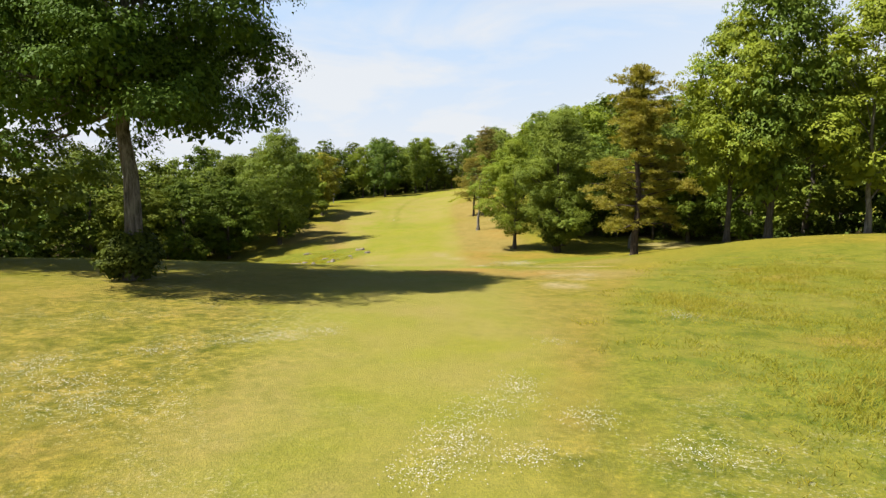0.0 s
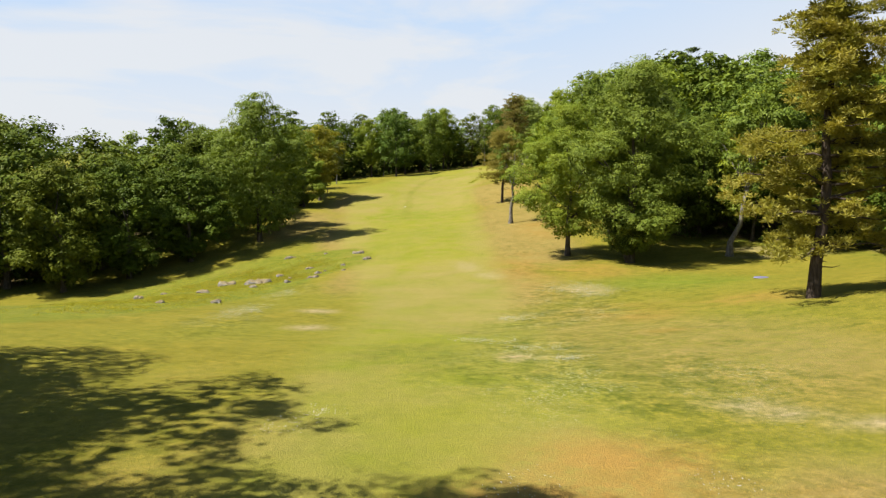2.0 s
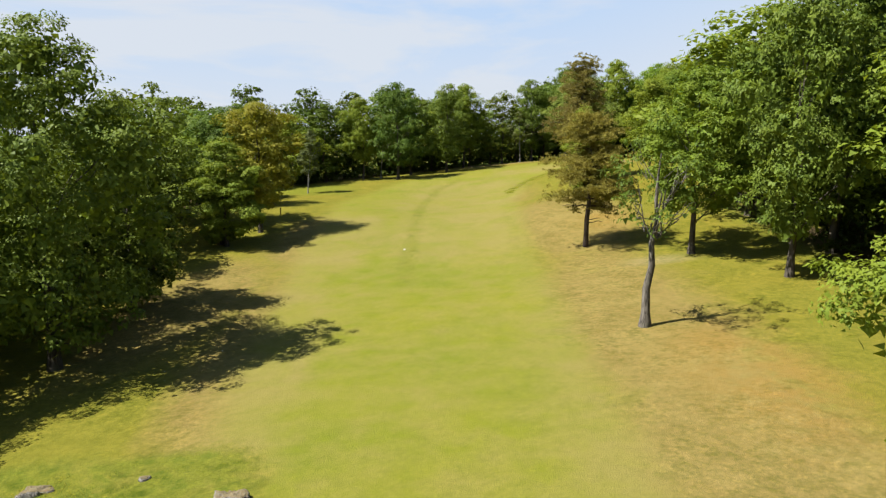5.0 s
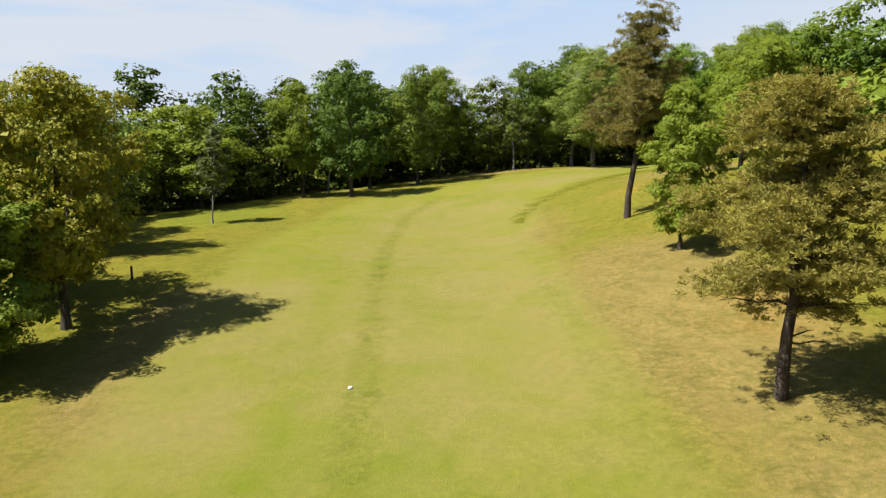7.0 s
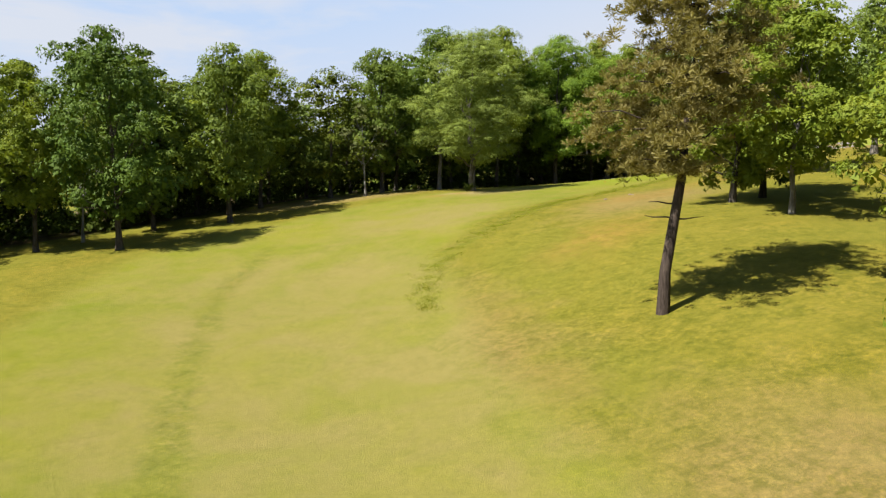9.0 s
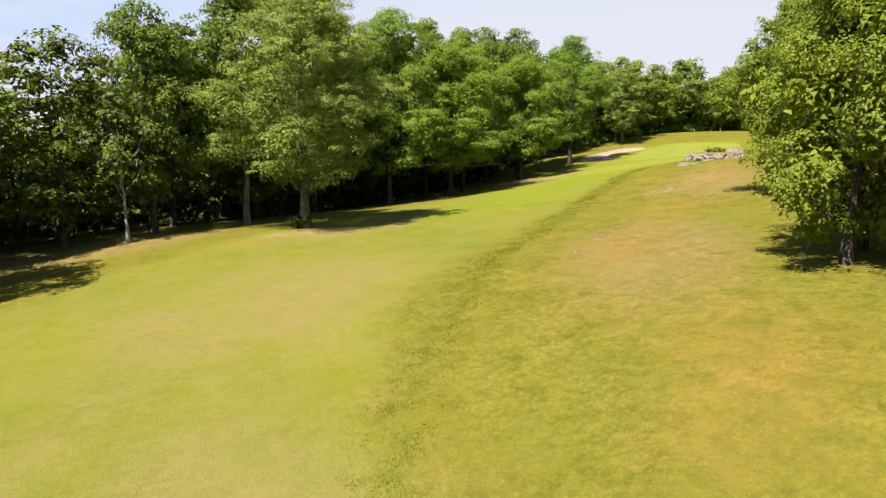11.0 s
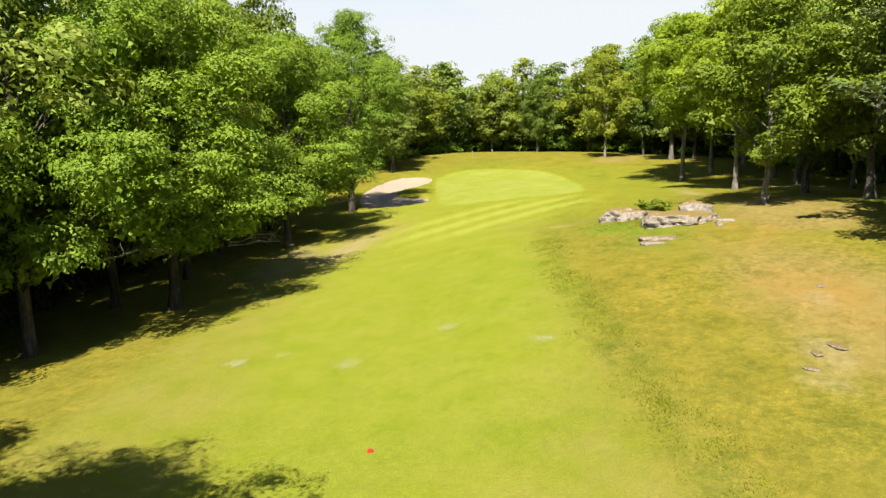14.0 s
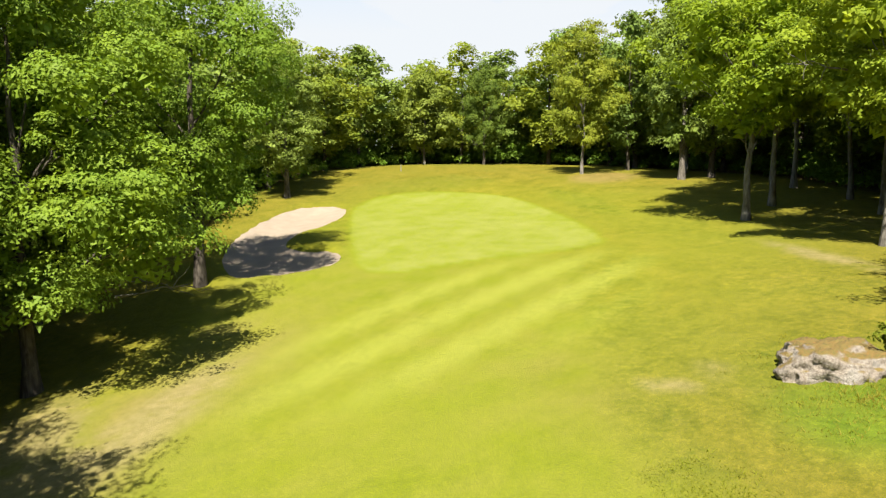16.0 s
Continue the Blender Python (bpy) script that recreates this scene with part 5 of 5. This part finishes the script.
random.seed(8)
FIELD_STONES = [(-13.4, 88.3, 1.0, 0.75), (-13.5, 85.3, 1.25, 0.45), (-15.6, 86.2, 0.72, 0.4), (-17.2, 89.5, 0.8, 0.4), (-17.9, 84.9, 2.2, 0.7), (-21.7, 87.5, 2.1, 0.65), (-14.9, 82.7, 0.8, 0.4), (-17.1, 80.5, 0.8, 0.35),
                (-11.7, 101.1, 1.5, 0.6), (-10.2, 96.1, 1.1, 0.4), (-12.0, 93.0, 0.65, 0.35), (-15.5, 103.0, 0.5, 0.3), (-19.3, 102.8, 1.5, 0.35), (-15.3, 93.5, 1.05, 0.3), (-23.1, 73.6, 0.9, 0.4), (-15.4, 66.8, 0.8, 0.35), (-18.7, 66.6, 0.7, 0.35), (-27.1, 87.2, 0.9, 0.4), (-20.3, 78.3, 1.2, 0.35), (-11.4, 89.2, 0.5, 0.25), (-13.2, 90.1, 0.4, 0.25)]
for i, (x, y, w, h) in enumerate(FIELD_STONES):
    tagged(stone("boulder", "lichen-spotted grey field stone half sunk in long grass", 3.7 * i + 1, x, y, w * 0.85, w * random.uniform(0.45, 0.65), h * 1.5, random.uniform(-25, 35), BOULDER, 0.30, 0.62, 0.64), group="stones in the rough")
for seed, x, y, sx, sy, sz, turn, lab in ((1, 65.2, 224.5, 2.9, 2.2, 1.6, -74, "pale broken limestone block topped with dry moss"), (2, 62.9, 220.5, 4.5, 3.4, 1.35, -70, "broad pale limestone slab with grassy top"), (6, 65.3, 220.1, 2.4, 1.3, 1.75, -66, "cracked limestone ledge behind a broad slab"),
                                     (3, 58.1, 220.6, 2.2, 1.1, 0.42, -66, "flat limestone slab almost level with the grass"), (7, 57.0, 220.7, 1.5, 0.7, 0.34, -60, "broken flat limestone slab low in the grass"), (4, 62.2, 217.9, 1.1, 0.6, 0.5, -70, "small limestone block beside a slab"), (9, 61.1, 218.0, 0.5, 0.4, 0.36, 20, "small rusty limestone lump in the grass"),
):
    tagged(stone("limestone_slab", lab, seed * 5.3, x, y, sx, sy, sz, turn, ROCK, 0.42, 0.20, 0.54), group="limestone outcrop")


for i, (x, y, w) in enumerate(((50.1, 212.5, 0.45), (44.0, 211.8, 0.9), (41.9, 212.4, 0.5), (25.1, 202.6, 0.55), (21.9, 201.2, 0.35), (43.2, 212.3, 0.6))):
    tagged(stone("limestone_chip", "small pale limestone lying flush with dry grass", 40 + 2.3 * i, x, y, w, w * 0.6, 0.16, 40 * i, ROCK, 0.4, 0.3, 0.42), group="stones in dry turf")


# ---- fairway markers ----
def marker(name, label, x, y, rx, ry, material):
    """A low domed marker plate set in the turf."""
    bm = bmesh.new()
    bmesh.ops.create_cone(bm, segments=24, radius1=1.0, radius2=0.86, depth=0.06, cap_ends=True)
    bmesh.ops.bevel(bm, geom=[e for e in bm.edges if all(v.co.z > 0 for v in e.verts)], offset=0.02, segments=2, affect="EDGES")
    for v in bm.verts:
        v.co.x, v.co.y = v.co.x * rx, v.co.y * ry
    me = bpy.data.meshes.new(name)
    bm.to_mesh(me)
    bm.free()
    me.materials.append(material)
    ob = tagged(new(name, me), label, "marker")
    ob.matrix_basis = pose(x, y, ground_at(x, y) + 0.045)


marker("distance_marker", "small round red distance marker in the fairway", 33.4, 222.5, 0.09, 0.09, plain_material("red_paint", (0.3844, 0.031, 0.0186), (0.3224, 0.0248, 0.0186), 8.0, 0.5, 0.002))
marker("distance_marker", "small round white distance marker in the fairway", -9.85, 144.4, 0.11, 0.11, plain_material("white_paint", (0.4836, 0.4774, 0.434), (0.4216, 0.4154, 0.372), 8.0, 0.5, 0.002))
marker("tee_plate", "low slate-blue plate lying in the grass", 19.8, 74.3, 0.55, 0.35, plain_material("slate_blue_paint", (0.124, 0.1178, 0.186), (0.0992, 0.0992, 0.155), 8.0, 0.6, 0.003))


# ---- distance posts ----
def post(x, y):
    bm = bmesh.new()
    bmesh.ops.create_cone(bm, segments=12, radius1=0.075, radius2=0.07, depth=1.0, cap_ends=True)
    bmesh.ops.bevel(bm, geom=[e for e in bm.edges if all(v.co.z > 0.4 for v in e.verts)], offset=0.02, segments=2, affect="EDGES")
    me = bpy.data.meshes.new("marker_post")
    bm.to_mesh(me)
    bm.free()
    me.materials.append(POST)
    ob = tagged(new("marker_post", me), "short brown wooden marker post in the grass", "post", "marker posts")
    ob.matrix_basis = pose(x, y, ground_at(x, y) + 0.4)


post(13.5, 157.7)
post(-25.9, 161.8)


def turned(name, profile, material, segments=12):
    """A round body from (radius, height) pairs."""
    bm = bmesh.new()
    rings = [[bm.verts.new((r * math.cos(6.28318 * k / segments), r * math.sin(6.28318 * k / segments), z)) for k in range(segments)] for r, z in profile]
    for lo, hi in zip(rings, rings[1:]):
        for k in range(segments):
            bm.faces.new((lo[k], lo[(k + 1) % segments], hi[(k + 1) % segments], hi[k]))
    bm.faces.new(rings[-1])
    me = bpy.data.meshes.new(name)
    bm.to_mesh(me)
    bm.free()
    me.materials.append(material)
    return new(name, me)


WHITE_STAKE = plain_material("stake_white", (0.20, 0.19, 0.16), (0.28, 0.27, 0.23), 12.0, 0.6, 0.003)
stake = tagged(turned("boundary_stake", ((0.045, -0.2), (0.045, 0.75), (0.03, 0.82), (0.004, 0.85)), WHITE_STAKE), "short pale wooden stake at the edge of the wood", "stake")
stake.matrix_basis = pose(117.0, 262.2, ground_at(117.0, 262.2))


# ---- long grass and daisies ----
def scatter(rng, areas, n):
    w = np.array([a[2] * a[3] for a in areas], float)
    which = rng.choice(len(areas), n, p=w / w.sum())
    q = np.array(areas, float)[which]
    r, ang = np.sqrt(rng.uniform(0, 1, n)) * (0.35 + 0.75 * rng.uniform(0, 1, n)), rng.uniform(0, 6.283, n)
    return q[:, 0] + q[:, 2] * r * np.cos(ang), q[:, 1] + q[:, 3] * r * np.sin(ang)


rng = np.random.default_rng(12)
GRASSY = [(-17.5, 92, 6, 12), (-17.5, 88, 6, 12), (-20, 70, 6, 14), (-24, 92, 7, 10), (64.5, 223, 5, 4.5), (12, 18, 8, 9), (17, 30, 9, 12), (9, 12, 5, 6), (8, 24, 2.5, 5)]
n = 130000
tx, ty = scatter(rng, GRASSY, n)
clump = rng.integers(0, n // 14, n)
tx, ty = tx[clump] + rng.normal(0, 0.16, n), ty[clump] + rng.normal(0, 0.16, n)
tz = height(tx, ty)
tall = rng.uniform(0.05, 0.21, n) * (0.6 + 0.5 * np.sin(tx * 0.8 + 1) * np.sin(ty * 0.6))
lean = rng.normal(0, 0.9, (n, 2)) * tall[:, None]
ang = rng.uniform(0, 6.283, n)
wx, wy = np.cos(ang) * 0.014, np.sin(ang) * 0.014
foot = np.stack([tx, ty, tz - 0.02], 1)
tip = foot + np.stack([lean[:, 0], lean[:, 1], tall + 0.02], 1)
side = np.stack([wx, wy, 0 * wx], 1)
tagged(new("long_grass", quick_mesh("long_grass", np.stack([foot - side, foot + side, tip], 1).reshape(-1, 3), np.arange(n * 3).reshape(n, 3), BLADES)), "uncut long grass with dry tips", "grass", kind="stuff")
n = 42000
leg = np.array(ROUGH_LINE[4:16])
run = np.r_[0, np.cumsum(np.hypot(*np.diff(leg, axis=0).T))]
u = rng.uniform(0, run[-1], n)
wide = rng.normal(0, 0.62, n)
tx, ty = np.interp(u, run, leg[:, 0]) - 0.6 * wide, np.interp(u, run, leg[:, 1]) + 0.8 * wide
patchy = np.sin(tx * 1.9 + 1.4 * np.sin(ty * 1.3)) * np.sin(ty * 2.3 + tx * 0.7)
tx, ty = tx[patchy > -0.35], ty[patchy > -0.35]
n = len(tx)
clump = rng.integers(0, n // 16, n)
tx, ty = tx[clump] + rng.normal(0, 0.17, n), ty[clump] + rng.normal(0, 0.17, n)
tall = rng.uniform(0.03, 0.11, n)
ang = rng.uniform(0, 6.283, n)
side = np.stack([np.cos(ang) * 0.016, np.sin(ang) * 0.016, 0 * ang], 1)
foot = np.stack([tx, ty, height(tx, ty) - 0.02], 1)
tip = foot + np.stack([rng.normal(0, 0.7, n) * tall, rng.normal(0, 0.7, n) * tall, tall], 1)
tagged(new("rough_strip", quick_mesh("rough_strip", np.stack([foot - side, foot + side, tip], 1).reshape(-1, 3), np.arange(n * 3).reshape(n, 3), STRIP_BLADES)), "strip of longer dark green grass beside the fairway", "grass", kind="stuff")
DAISIES = [(-4.1, 17.9, 0.9, 0.9), (-4.9, 17.2, 0.5, 0.5), (-3.1, 18.5, 0.4, 0.6), (-8.5, 14.9, 0.7, 0.7), (-6.6, 16.2, 0.7, 0.6), (0.2, 11.1, 0.7, 1.2), (-0.2, 9.8, 0.6, 0.8), (1.5, 13.7, 0.5, 1.3), (1.2, 10.4, 0.7, 0.8), (2.6, 12.1, 0.5, 0.7), (3.9, 10.6, 0.8, 0.6), (0.7, 12.4, 0.6, 0.9), (2.9, 17.7, 0.3, 0.5), (7.2, 21.2, 0.5, 0.8), (-7, 13, 2.4, 2.4),
           (-0.2, 35.4, 0.5, 0.4), (0.3, 36.2, 0.4, 0.3), (-4.4, 38.6, 0.5, 0.9), (-3.9, 39.6, 0.4, 0.6), (3.1, 36.0, 0.5, 0.4), (1.2, 37.6, 0.5, 0.3), (-4.7, 30.6, 0.5, 0.7), (0.6, 51.5, 1.0, 1.6), (1.5, 49.3, 1.2, 1.2), (-0.7, 52, 0.8, 1.0), (2.3, 46.9, 0.9, 1.0), (1.9, 61.9, 1.0, 2.0), (7.5, 74, 3.0, 4.5), (-12.5, 62, 1.2, 6), (-13, 73, 1.0, 5), (38.2, 232.3, 0.35, 0.25), (39.5, 230.9, 0.2, 0.2), (38.9, 227.5, 0.5, 0.3), (43.5, 225.7, 0.3, 0.2), (42.8, 221.3, 0.3, 0.3)]
n = 14000
tx, ty = scatter(rng, DAISIES + 2 * DAISIES[:14] + 14 * DAISIES[-5:], n)
clump = rng.integers(0, n // 9, n)
tx, ty = tx[clump] + rng.normal(0, 0.22, n), ty[clump] + rng.normal(0, 0.22, n)
v, f = leaf_cards(rng, np.stack([tx, ty, height(tx, ty) + rng.uniform(0.03, 0.09, n)], 1), np.tile([0, 0, 2.0], (n, 1)), 0.021, 0.026, 0, 0.4)
tagged(new("daisies", quick_mesh("daisies", v, f, PETALS)), "scattered small white daisies in the turf", "flowers", kind="stuff")
